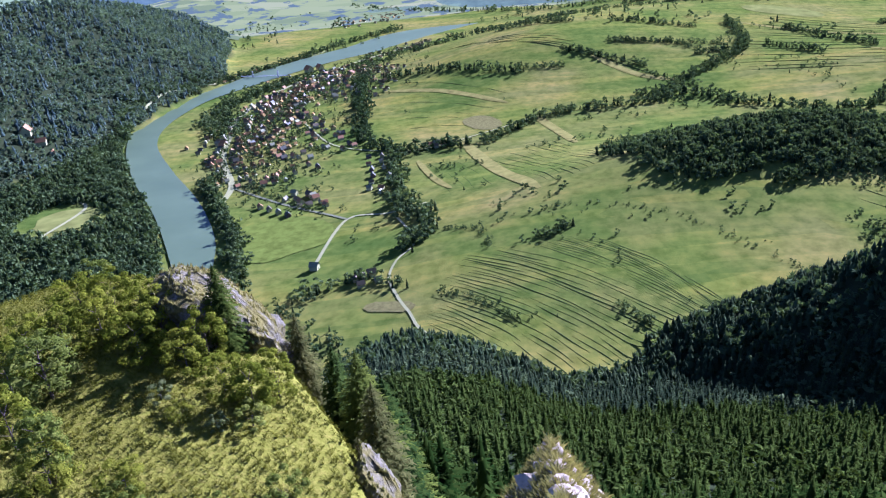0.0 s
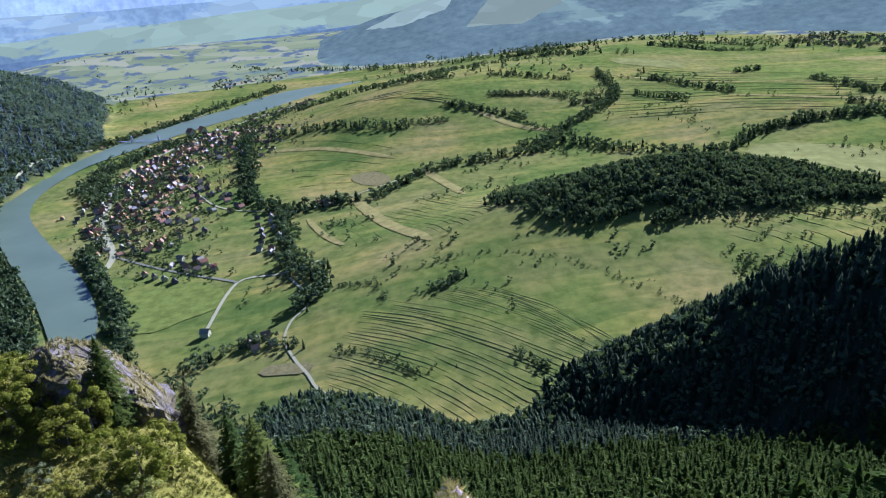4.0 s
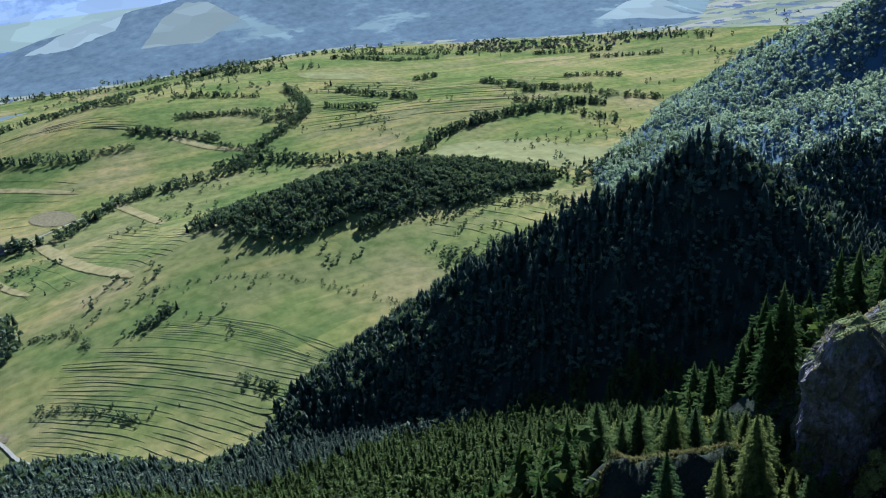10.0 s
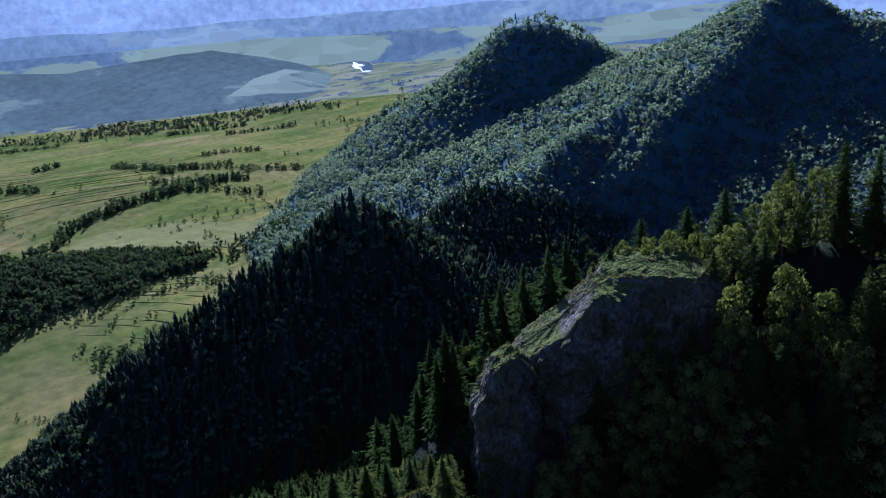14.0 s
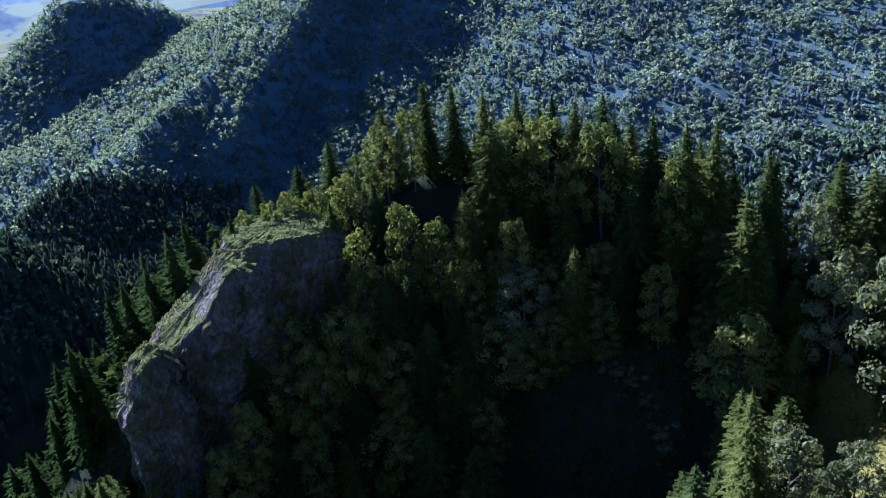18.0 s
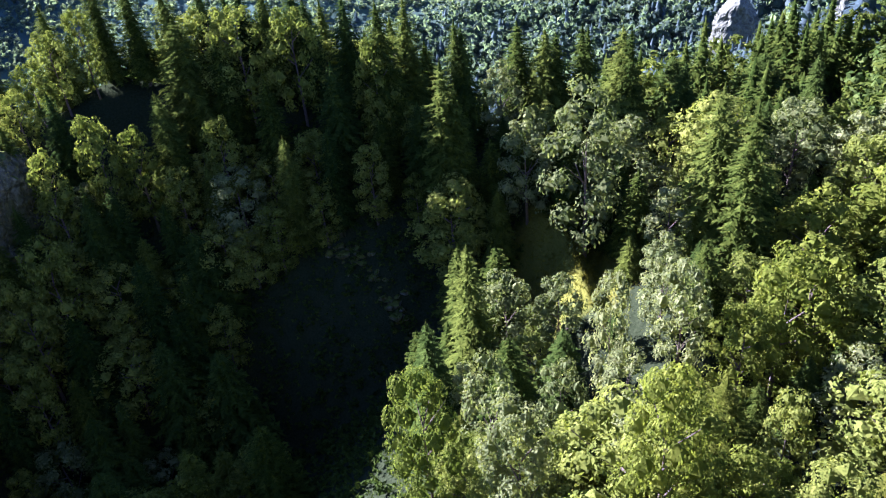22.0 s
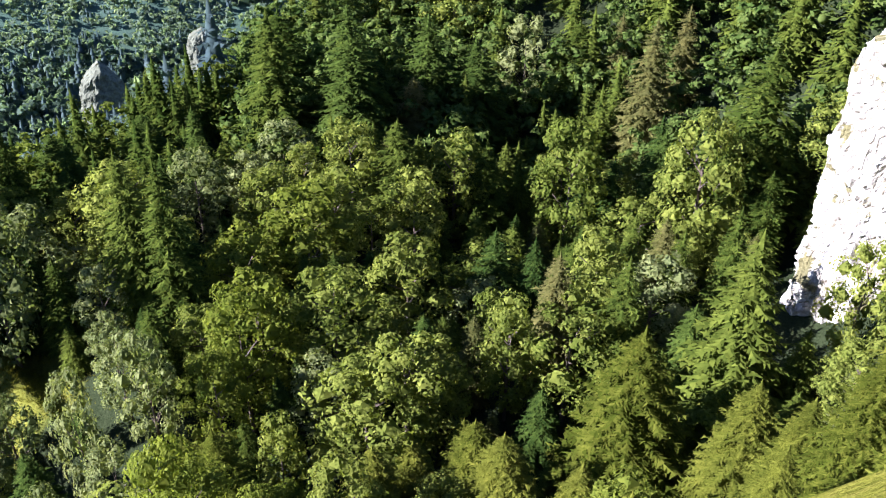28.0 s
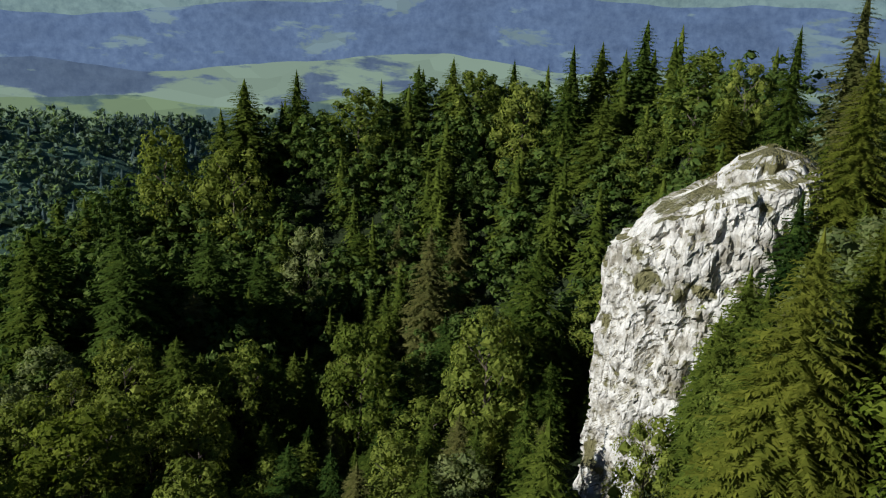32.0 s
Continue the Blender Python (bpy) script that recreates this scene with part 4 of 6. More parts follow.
link = row_of([(640, 1330), (770, 1340), (880, 1310), (990, 1265), (1060, 1250)], 2.2, 34)
plant("hill_wood", link, 14, 0.5, "dark wood joining the low hill to the mountain", "forest")
scrub = np.vstack([row_of([(500, 1150), (600, 1190), (700, 1190), (800, 1160)], 5.0, 26), row_of([(470, 1030), (520, 990), (590, 1040)], 4.0, 18)])
plant("scrub", np.vstack([scrub, scrub + 9.0, scrub - (14.0, 6.0)]), 9, 0.1, "scrubby green bushes below the wood", "bush")
px, py = scatter(850, 2500, -20, 42, 30)
open_field = (hills(px, py) < valley(px, py)) & (rough(px, py, 120, 51) > 0.25)
plant("meadow_bushes", np.stack([px[open_field], py[open_field]], 1), 7, 0.05, "small bushes scattered over the meadows", "bush")
px, py = scatter(2500, 4600, -25, 50, 60)
open_field = (hills(px, py) < valley(px, py)) & (rough(px, py, 260, 53) > 0.15)
plant("distant_trees", np.stack([px[open_field], py[open_field]], 1), 16, 0.3, "small dark trees in the far fields", "trees")
px, py = scatter(1900, 3200, 128, 196, 31)
far_wood = (rough(px, py, 420, 59) > 0.12)
plant("distant_wood", np.stack([px[far_wood], py[far_wood]], 1), 24, 0.6, "dark woods between the meadows of the far valley", "forest")
px, py = scatter(3900, 4750, -22, 62, 24)
far_wood = (valley(px, py) > 90) & (rough(px, py, 380, 57) > -0.12)
plant("distant_wood", np.stack([px[far_wood], py[far_wood]], 1), 24, 0.8, "dark woods on the far hills", "forest")


# ---- houses ----
plaster_mat = plain("pale_plaster", (0.34, 0.335, 0.15), 0.9, 1.5, 0.2)
timber_mat = plain("dark_timber", (0.12, 0.085, 0.06), 0.85, 3.0, 0.3)
glass_mat = plain("dark_window_glass", (0.03, 0.035, 0.04), 0.15, 1.0, 0.1)
ROOFS = [plain("red_roof_tiles", (0.28, 0.14, 0.046), 0.8, 2.0, 0.25), plain("brown_roof_sheet", (0.13, 0.102, 0.04), 0.6, 2.0, 0.25),
         plain("grey_roof_sheet", (0.19, 0.192, 0.088), 0.75, 2.0, 0.2), plain("dark_roof_sheet", (0.066, 0.065, 0.032), 0.7, 2.0, 0.25)]


def part(name, bm, mat, parent, label=""):
    me = bpy.data.meshes.new(name)
    bm.to_mesh(me)
    bm.free()
    me.materials.append(mat)
    ob = new(name, me)
    ob.parent = parent
    if label:
        tagged(ob, label)
    return ob


def box(bm, x0, x1, y0, y1, z0, z1):
    v = [bm.verts.new(p) for p in ((x0, y0, z0), (x1, y0, z0), (x1, y1, z0), (x0, y1, z0), (x0, y0, z1), (x1, y0, z1), (x1, y1, z1), (x0, y1, z1))]
    for f in ((0, 3, 2, 1), (4, 5, 6, 7), (0, 1, 5, 4), (1, 2, 6, 5), (2, 3, 7, 6), (3, 0, 4, 7)):
        bm.faces.new([v[k] for k in f])


def house(label, wall, roof, w=9.0, d=12.0, h=5.0, rise=4.5, category="house"):
    top = new("house")
    tagged(top, label, category, "village houses")
    bm = bmesh.new()
    pts = [(-w / 2, 0), (w / 2, 0), (w / 2, h), (0, h + rise), (-w / 2, h)]
    a, b = [bm.verts.new((x, -d / 2, z - (0.8 if z == 0 else 0))) for x, z in pts], [bm.verts.new((x, d / 2, z - (0.8 if z == 0 else 0))) for x, z in pts]
    bm.faces.new(a)
    bm.faces.new(b[::-1])
    for k in range(5):
        bm.faces.new((a[k], b[k], b[(k + 1) % 5], a[(k + 1) % 5]))
    part("wall", bm, wall, top)
    for s in (-1, 1):
        bm = bmesh.new()
        q = [(0, h + rise + 0.35), (s * (w / 2 + 0.8), h - 0.35), (s * (w / 2 + 0.8), h - 0.1), (0, h + rise + 0.65)]
        a, b = [bm.verts.new((x, -d / 2 - 0.8, z)) for x, z in q], [bm.verts.new((x, d / 2 + 0.8, z)) for x, z in q]
        bm.faces.new(a)
        bm.faces.new(b[::-1])
        for k in range(4):
            bm.faces.new((a[k], b[k], b[(k + 1) % 4], a[(k + 1) % 4]))
        bmesh.ops.recalc_face_normals(bm, faces=bm.faces)
        part("roof", bm, roof, top)
    for x in (0,):
        bm = bmesh.new()
        box(bm, x - 0.7, x + 0.7, -d / 2 - 0.06, -d / 2 + 0.02, 1.2, 2.8)
        part("window", bm, glass_mat, top)
    return top


KINDS = [house("white plastered village house with a red tiled roof", plaster_mat, ROOFS[0]),
         house("pale village house with a brown sheet roof", plaster_mat, ROOFS[1], 8, 11),
         house("pale village house with a grey roof", plaster_mat, ROOFS[2], 9, 10, 5.5, 4),
         house("dark timber house with a dark roof", timber_mat, ROOFS[3], 9, 13, 4, 5.5)]


def settle(kind, x, y, turn, size=1.0):
    m = pose(x, y, float(land(x, y)), 0, 0, turn)
    o = copy_thing(KINDS[kind], m)
    o.scale = (size, size, size)
    return o


STREETS = [
    ([(-640, 1800), (-560, 1960), (-610, 2150), (-560, 2330), (-480, 2500)], 70, 60),

    ([(-700, 2040), (-720, 1880), (-700, 1760)], 16, 26),
    ([(-420, 1560), (-480, 1660), (-560, 1760)], 14, 40),  # line, houses, half width of the built strip
    ([(-567, 1540), (-650, 1720), (-665, 1850), (-690, 2095), (-640, 2364), (-540, 2590)], 78, 34),
    ([(-600, 2100), (-520, 1950), (-410, 1760), (-350, 1690)], 30, 40),
    ([(-590, 2420), (-470, 2260), (-390, 2080)], 34, 55),
    ([(-430, 1420), (-390, 1400), (-350, 1345)], 12, 24),
    ([(-265, 1390), (-255, 1460), (-290, 1620)], 12, 20),
    ([(-540, 1490), (-500, 1520), (-450, 1530)], 7, 18),
    ([(-230, 1000), (-195, 1010)], 6, 16),
    ([(-170, 1640), (-140, 1650)], 6, 14),
]
taken = []
for line, count, half in STREETS:
    p = smooth_line(line, 5.0)
    made = tries = 0
    while made < count and tries < count * 30:
        tries += 1
        k = pyr.randrange(len(p) - 1)
        d = p[min(k + 1, len(p) - 1)] - p[k]
        nrm = np.array((-d[1], d[0])) / (np.hypot(*d) + 1e-6)
        q = p[k] + nrm * pyr.choice((-1, 1)) * pyr.uniform(9, half)
        if any(abs(q[0] - u) + abs(q[1] - v) < 15 for u, v in taken):
            continue
        taken.append((q[0], q[1]))
        settle(pyr.choice((0, 0, 1, 1, 2, 2, 3)), q[0], q[1], math.degrees(math.atan2(d[1], d[0])) + pyr.choice((0, 90)) + pyr.uniform(-8, 8), pyr.uniform(0.75, 1.15))
        made += 1
wall_set, roof_set = bmesh.new(), bmesh.new()
box(wall_set, -0.4, 0.4, -0.55, 0.55, -0.1, 0.5)
for s in (-1, 1):
    v = [roof_set.verts.new(p) for p in ((0, -0.6, 0.95), (s * 0.5, -0.6, 0.42), (s * 0.5, 0.6, 0.42), (0, 0.6, 0.95))]
    roof_set.faces.new(v if s > 0 else v[::-1])
gable = [roof_set.verts.new(p) for p in ((-0.4, -0.56, 0.5), (0.4, -0.56, 0.5), (0, -0.56, 0.93), (-0.4, 0.56, 0.5), (0.4, 0.56, 0.5), (0, 0.56, 0.93))]
roof_set.faces.new(gable[:3])
roof_set.faces.new(gable[3:][::-1])
kinds = []
for bm in (wall_set, roof_set):
    bmesh.ops.triangulate(bm, faces=bm.faces)
    bm.verts.index_update()
    kinds.append((np.array([v.co[:] for v in bm.verts]), np.array([[v.index for v in q.verts] for q in bm.faces])))
    bm.free()
far_roof_mat = leafy("mixed_roof_tiles", (0.09, 0.083, 0.036), (0.26, 0.165, 0.06), 0.0)
FAR_STREETS = [([(-1030, 2080), (-1015, 2330), (-910, 2580), (-800, 2780)], 60, 16), ([(-700, 3560), (-560, 3640), (-450, 3760)], 50, 45), ([(1650, 3080), (1950, 2900), (2280, 2650)], 90, 40), ([(1620, 2960), (1840, 2830), (2060, 2640)], 80, 45),
               ([(-540, 2560), (-440, 2700), (-330, 2860), (-280, 2960)], 70, 30), ([(-480, 2560), (-400, 2480), (-350, 2330), (-370, 2150)], 60, 36), ([(-560, 1600), (-600, 1800), (-620, 2000), (-600, 2300), (-520, 2520)], 300, 60)]
for line, count, spread in FAR_STREETS:
    p = smooth_line(line, 4.0)
    p = p[rng.integers(0, len(p), count)] + rng.normal(0, spread, (count, 2))
    p = p[(from_line(p[:, 0], p[:, 1], VILLAGE_ROAD) > 15) & (from_line(p[:, 0], p[:, 1], RIVER) > 58) & (hills(p[:, 0], p[:, 1]) < valley(p[:, 0], p[:, 1]))]
    size = np.full(len(p), 9.0)
    for k, mat in ((0, plaster_mat), (1, far_roof_mat)):
        forest("village_houses", on_land(p), size, [kinds[k]], mat, np.random.default_rng(77), "small pale houses with red and brown roofs")["category"] = "houses"
barn = settle(2, -304, 1078, 78, 1.25)
tagged(barn, "white-walled barn with a grey roof alone on the meadow", "barn")
for x, y, s, turn in ((-1125, 1770, 2.4, 20), (-1090, 1760, 1.8, 110), (-1060, 1745, 1.5, 20)):
    tagged(settle(0, x, y, turn, s), "old abbey building with an orange tiled roof among trees", "abbey")
for x, y, s in ((-640, 2610, 2.3), (-610, 2640, 1.9)):
    tagged(settle(0, x, y, 40, s), "large building with a bright red roof", "school")
for k in KINDS:
    spot = (-470 + 22 * KINDS.index(k), 1375 - 18 * KINDS.index(k))
    k.matrix_basis = pose(*spot, float(land(*spot)), 0, 0, 30)

# the footbridge over the river
steel_mat = plain("grey_painted_steel", (0.3, 0.31, 0.32), 0.5, 1.0, 0.15)
bridge = new("footbridge")
tagged(bridge, "slender grey footbridge over the river", "bridge")
ax, ay, bx, by = -870, 2610, -690, 2560
bridge.matrix_basis = pose((ax + bx) / 2, (ay + by) / 2, 9.5, 0, 0, math.degrees(math.atan2(by - ay, bx - ax)))
span = math.hypot(bx - ax, by - ay)
bm = bmesh.new()
box(bm, -span / 2, span / 2, -2, 2, 0, 1.0)
part("deck", bm, steel_mat, bridge)
for x in (-span / 4, span / 4):
    bm = bmesh.new()
    box(bm, x - 1, x + 1, -2.6, -1.8, -6, 18)
    box(bm, x - 1, x + 1, 1.8, 2.6, -6, 18)
    box(bm, x - 0.8, x + 0.8, -2, 2, 15, 16)
    part("pylon", bm, steel_mat, bridge)
for y in (-2, 2):
    bm = bmesh.new()
    box(bm, -span / 2, span / 2, y - 0.1, y + 0.1, 2, 2.3)
    part("railing", bm, steel_mat, bridge)


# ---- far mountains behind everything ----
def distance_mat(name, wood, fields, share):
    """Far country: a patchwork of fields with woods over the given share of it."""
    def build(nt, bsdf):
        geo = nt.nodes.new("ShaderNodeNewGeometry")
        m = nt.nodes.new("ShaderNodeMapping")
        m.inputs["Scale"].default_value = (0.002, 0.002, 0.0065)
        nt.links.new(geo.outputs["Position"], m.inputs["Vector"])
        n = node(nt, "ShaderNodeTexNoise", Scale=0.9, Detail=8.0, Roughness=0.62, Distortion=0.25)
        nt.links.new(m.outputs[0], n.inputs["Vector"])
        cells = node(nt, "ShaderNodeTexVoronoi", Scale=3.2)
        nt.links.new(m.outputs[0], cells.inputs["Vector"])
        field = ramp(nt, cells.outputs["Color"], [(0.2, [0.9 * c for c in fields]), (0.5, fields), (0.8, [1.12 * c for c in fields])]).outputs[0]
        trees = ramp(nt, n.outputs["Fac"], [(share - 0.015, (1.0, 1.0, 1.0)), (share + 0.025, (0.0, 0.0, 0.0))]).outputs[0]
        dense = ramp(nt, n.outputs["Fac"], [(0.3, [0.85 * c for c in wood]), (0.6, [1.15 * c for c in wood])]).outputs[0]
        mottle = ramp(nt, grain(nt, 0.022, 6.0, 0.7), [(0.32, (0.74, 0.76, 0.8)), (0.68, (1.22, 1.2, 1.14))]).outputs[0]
        # self-lit: haze and daylight are both in the emitted colour
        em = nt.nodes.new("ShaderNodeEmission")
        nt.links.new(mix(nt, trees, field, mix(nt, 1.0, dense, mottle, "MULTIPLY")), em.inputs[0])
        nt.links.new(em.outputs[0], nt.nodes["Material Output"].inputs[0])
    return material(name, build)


def far_range(name, away, b0, b1, base, tops, seed, mat, label, ragged=45, depth=0.012):
    b = np.arange(b0, b1 + 0.01, 0.5)
    x, y = np.sin(np.radians(b)) * away, np.cos(np.radians(b)) * away
    crest = np.interp(b, np.linspace(b0, b1, len(tops)), tops) + ragged * rough(b * 40, b * 0, 260, seed, 5)
    vs, n, rows = [], len(b), 9
    for k in range(rows):
        f = k / (rows - 1)
        back = 1 + depth * f
        vs.append(np.column_stack([x * back, y * back, base + (crest - base) * f]))
    fs = [(k * n + m, k * n + m + 1, (k + 1) * n + m + 1, (k + 1) * n + m) for k in range(rows - 1) for m in range(n - 1)]
    return tagged(mesh_object(name, np.vstack(vs), fs, mat, True), label, "mountains", kind="structure")


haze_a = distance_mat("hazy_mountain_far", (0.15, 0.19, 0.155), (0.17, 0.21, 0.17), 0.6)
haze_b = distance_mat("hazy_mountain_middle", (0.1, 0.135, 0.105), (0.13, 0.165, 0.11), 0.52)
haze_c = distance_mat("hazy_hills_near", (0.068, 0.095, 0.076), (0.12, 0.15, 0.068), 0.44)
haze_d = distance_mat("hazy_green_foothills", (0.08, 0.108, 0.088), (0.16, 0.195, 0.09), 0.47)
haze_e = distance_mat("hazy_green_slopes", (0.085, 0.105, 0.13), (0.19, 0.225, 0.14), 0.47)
haze_f = distance_mat("haze_blue_mountains", (0.095, 0.122, 0.165), (0.15, 0.185, 0.165), 0.58)


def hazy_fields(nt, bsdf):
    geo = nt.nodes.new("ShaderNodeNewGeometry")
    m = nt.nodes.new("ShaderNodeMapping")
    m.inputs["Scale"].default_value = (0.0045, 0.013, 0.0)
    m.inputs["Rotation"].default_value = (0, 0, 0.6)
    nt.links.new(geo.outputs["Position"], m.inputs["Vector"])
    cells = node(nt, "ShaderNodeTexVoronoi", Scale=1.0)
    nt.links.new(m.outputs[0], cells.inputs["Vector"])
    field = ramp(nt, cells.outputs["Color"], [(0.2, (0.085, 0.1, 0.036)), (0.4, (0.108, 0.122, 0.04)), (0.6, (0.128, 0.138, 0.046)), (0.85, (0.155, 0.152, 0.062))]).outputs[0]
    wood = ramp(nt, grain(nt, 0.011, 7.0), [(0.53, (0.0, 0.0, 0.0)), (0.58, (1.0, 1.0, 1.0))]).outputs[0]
    # the sheet glows; haze over the far fields is in these colours
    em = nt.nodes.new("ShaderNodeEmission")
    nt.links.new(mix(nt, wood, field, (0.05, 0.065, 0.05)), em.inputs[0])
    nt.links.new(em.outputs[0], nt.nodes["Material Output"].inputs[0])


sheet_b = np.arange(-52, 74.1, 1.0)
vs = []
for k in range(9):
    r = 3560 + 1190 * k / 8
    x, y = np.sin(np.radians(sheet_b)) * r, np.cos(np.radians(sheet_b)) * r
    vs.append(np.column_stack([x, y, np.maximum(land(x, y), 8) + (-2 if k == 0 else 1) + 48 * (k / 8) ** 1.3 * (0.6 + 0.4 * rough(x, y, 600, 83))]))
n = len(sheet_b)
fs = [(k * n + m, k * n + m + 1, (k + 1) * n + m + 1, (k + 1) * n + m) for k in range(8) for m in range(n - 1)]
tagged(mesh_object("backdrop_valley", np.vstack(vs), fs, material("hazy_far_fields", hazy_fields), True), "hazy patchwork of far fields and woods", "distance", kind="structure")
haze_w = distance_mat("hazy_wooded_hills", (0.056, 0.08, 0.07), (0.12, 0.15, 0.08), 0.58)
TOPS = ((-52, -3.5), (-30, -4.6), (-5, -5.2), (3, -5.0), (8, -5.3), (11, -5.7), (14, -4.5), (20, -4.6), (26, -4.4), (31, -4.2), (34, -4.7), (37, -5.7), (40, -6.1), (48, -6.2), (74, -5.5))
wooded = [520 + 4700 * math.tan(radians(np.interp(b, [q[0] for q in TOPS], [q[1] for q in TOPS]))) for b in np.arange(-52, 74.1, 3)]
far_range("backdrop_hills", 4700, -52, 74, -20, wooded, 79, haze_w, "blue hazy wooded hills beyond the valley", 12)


def by_elevation(away, b0, b1, heights):
    """Crest heights that show at the given degrees over the level of the summit, every 3 degrees round."""
    return [520 + away * math.tan(radians(float(np.interp(b, [q[0] for q in heights], [q[1] for q in heights])))) for b in np.arange(b0, b1 + 0.1, 3)]


HILL = ((-12, -8), (-6, -6.2), (0, -4.6), (5, -3.6), (8, -3.2), (14, -2.7), (22.7, -3.7), (27.5, -4.3), (33, -4.05), (35.7, -3.8), (40.7, -4.9), (45.5, -7.1), (48, -8.2))  # bearing and height of the wooded hill's crest, in degrees


def far_field(name, corners, mat, label):
    """A patch of far country lying on the slope of the wooded hill; corners: bearing and degrees over the level of the summit."""
    vs = []
    for k in range(len(corners)):
        (b0, e0), (b1, e1) = corners[k], corners[(k + 1) % len(corners)]
        for m in range(8):
            f = m / 8
            w = math.sin(math.pi * f) * 0.12 * (pyr.random() - 0.5)
            b, e = b0 + (b1 - b0) * f, e0 + (e1 - e0) * f + w
            crest = 540 + 4425 * math.tan(radians(float(np.interp(b, [q[0] for q in HILL], [q[1] for q in HILL]))))
            up = (3540 * math.tan(radians(e)) + 540) / max(crest - 885 * math.tan(radians(e)), 60)
            away = 3540 * (1 + 0.25 * min(max(up, 0), 1)) - 15
            vs.append((*at(b, away), 520 + away * math.tan(radians(e))))
    return tagged(mesh_object(name, vs, [tuple(range(len(vs)))], mat), label, "fields", kind="structure")


# the wooded hill and its fields glow too, colours chosen hazy
hill_wood = distance_mat("hazy_hill_forest", (0.054, 0.073, 0.046), (0.09, 0.118, 0.062), 0.6)
hill_field = distance_mat("pale_hill_field", (0.1, 0.13, 0.075), (0.125, 0.15, 0.075), 0.3)
stubble = distance_mat("pale_stubble_field", (0.08, 0.1, 0.05), (0.095, 0.112, 0.054), 0.3)
# pale emission that stands for the sun glinting on far water
shine = distance_mat("river_glint_glow", (0.5, 0.55, 0.5), (0.55, 0.6, 0.52), 0.4)
far_range("backdrop_forest", 3540, -12, 48, -20, by_elevation(4425, -12, 48, HILL), 97, hill_wood, "haze-blue wooded hill behind the meadows", 16, 0.25)
far_field("backdrop_field", ((5.9, -5.9), (7.6, -4.2), (9.2, -3.4), (10.6, -3.5), (12.6, -4.8), (9.8, -6.0)), stubble, "pale mown field on the wooded hill")
far_field("backdrop_field", ((36.5, -7.0), (38.5, -6.0), (40.7, -5.6), (44.5, -6.6), (45.5, -7.1), (42, -7.3)), hill_field, "pale green field beyond the wooded hill")
far_field("backdrop_field", ((38.4, -8.2), (41, -7.7), (45.5, -7.35), (49.7, -7.1), (49.6, -7.6), (44.0, -8.6)), hill_field, "yellow-green field at the foot of the hill")
far_field("backdrop_field", ((-1, -5.4), (2.4, -4.1), (5.4, -3.6), (4.6, -4.6), (1.5, -5.4)), hill_field, "pale green field on the wooded hill")
far_field("backdrop_water", ((45.3, -5.6), (46.1, -5.9), (46.9, -6.8), (46.2, -6.9), (45.8, -6.2), (45.2, -5.9)), shine, "glowing patch for the glint on the far river bend")
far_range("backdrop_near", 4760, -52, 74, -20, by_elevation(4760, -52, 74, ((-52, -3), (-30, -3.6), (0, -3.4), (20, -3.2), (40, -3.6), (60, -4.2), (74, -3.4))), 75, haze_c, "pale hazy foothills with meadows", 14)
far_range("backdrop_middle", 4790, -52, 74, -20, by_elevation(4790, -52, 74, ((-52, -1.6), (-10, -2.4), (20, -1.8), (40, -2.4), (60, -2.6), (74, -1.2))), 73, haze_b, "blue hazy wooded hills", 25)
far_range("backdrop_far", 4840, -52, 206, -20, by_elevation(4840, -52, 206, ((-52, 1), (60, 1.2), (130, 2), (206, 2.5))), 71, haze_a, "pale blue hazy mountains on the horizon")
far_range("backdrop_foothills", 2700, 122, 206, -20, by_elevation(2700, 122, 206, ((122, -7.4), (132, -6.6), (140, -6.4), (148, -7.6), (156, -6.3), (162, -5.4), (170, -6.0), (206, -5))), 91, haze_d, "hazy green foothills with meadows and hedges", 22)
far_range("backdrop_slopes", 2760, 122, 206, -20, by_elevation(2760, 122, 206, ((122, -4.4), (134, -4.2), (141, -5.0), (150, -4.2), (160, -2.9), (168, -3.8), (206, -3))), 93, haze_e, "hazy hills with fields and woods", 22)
far_range("backdrop_mountains", 4780, 122, 206, -20, by_elevation(4780, 122, 206, ((122, -0.8), (136, -1.8), (146, -0.6), (158, 0.4), (172, 1.0), (206, 0.5))), 95, haze_f, "haze-blue wooded mountains beyond the valley", 40)

# ---- crags ----
dry_mat = leafy("dry_grass_blades", (0.12, 0.12, 0.035), (0.3, 0.26, 0.11), 0.3, 0.5)
green_grass_mat = leafy("green_grass_blades", (0.1, 0.105, 0.01), (0.2, 0.185, 0.025), 0.3, 0.3)


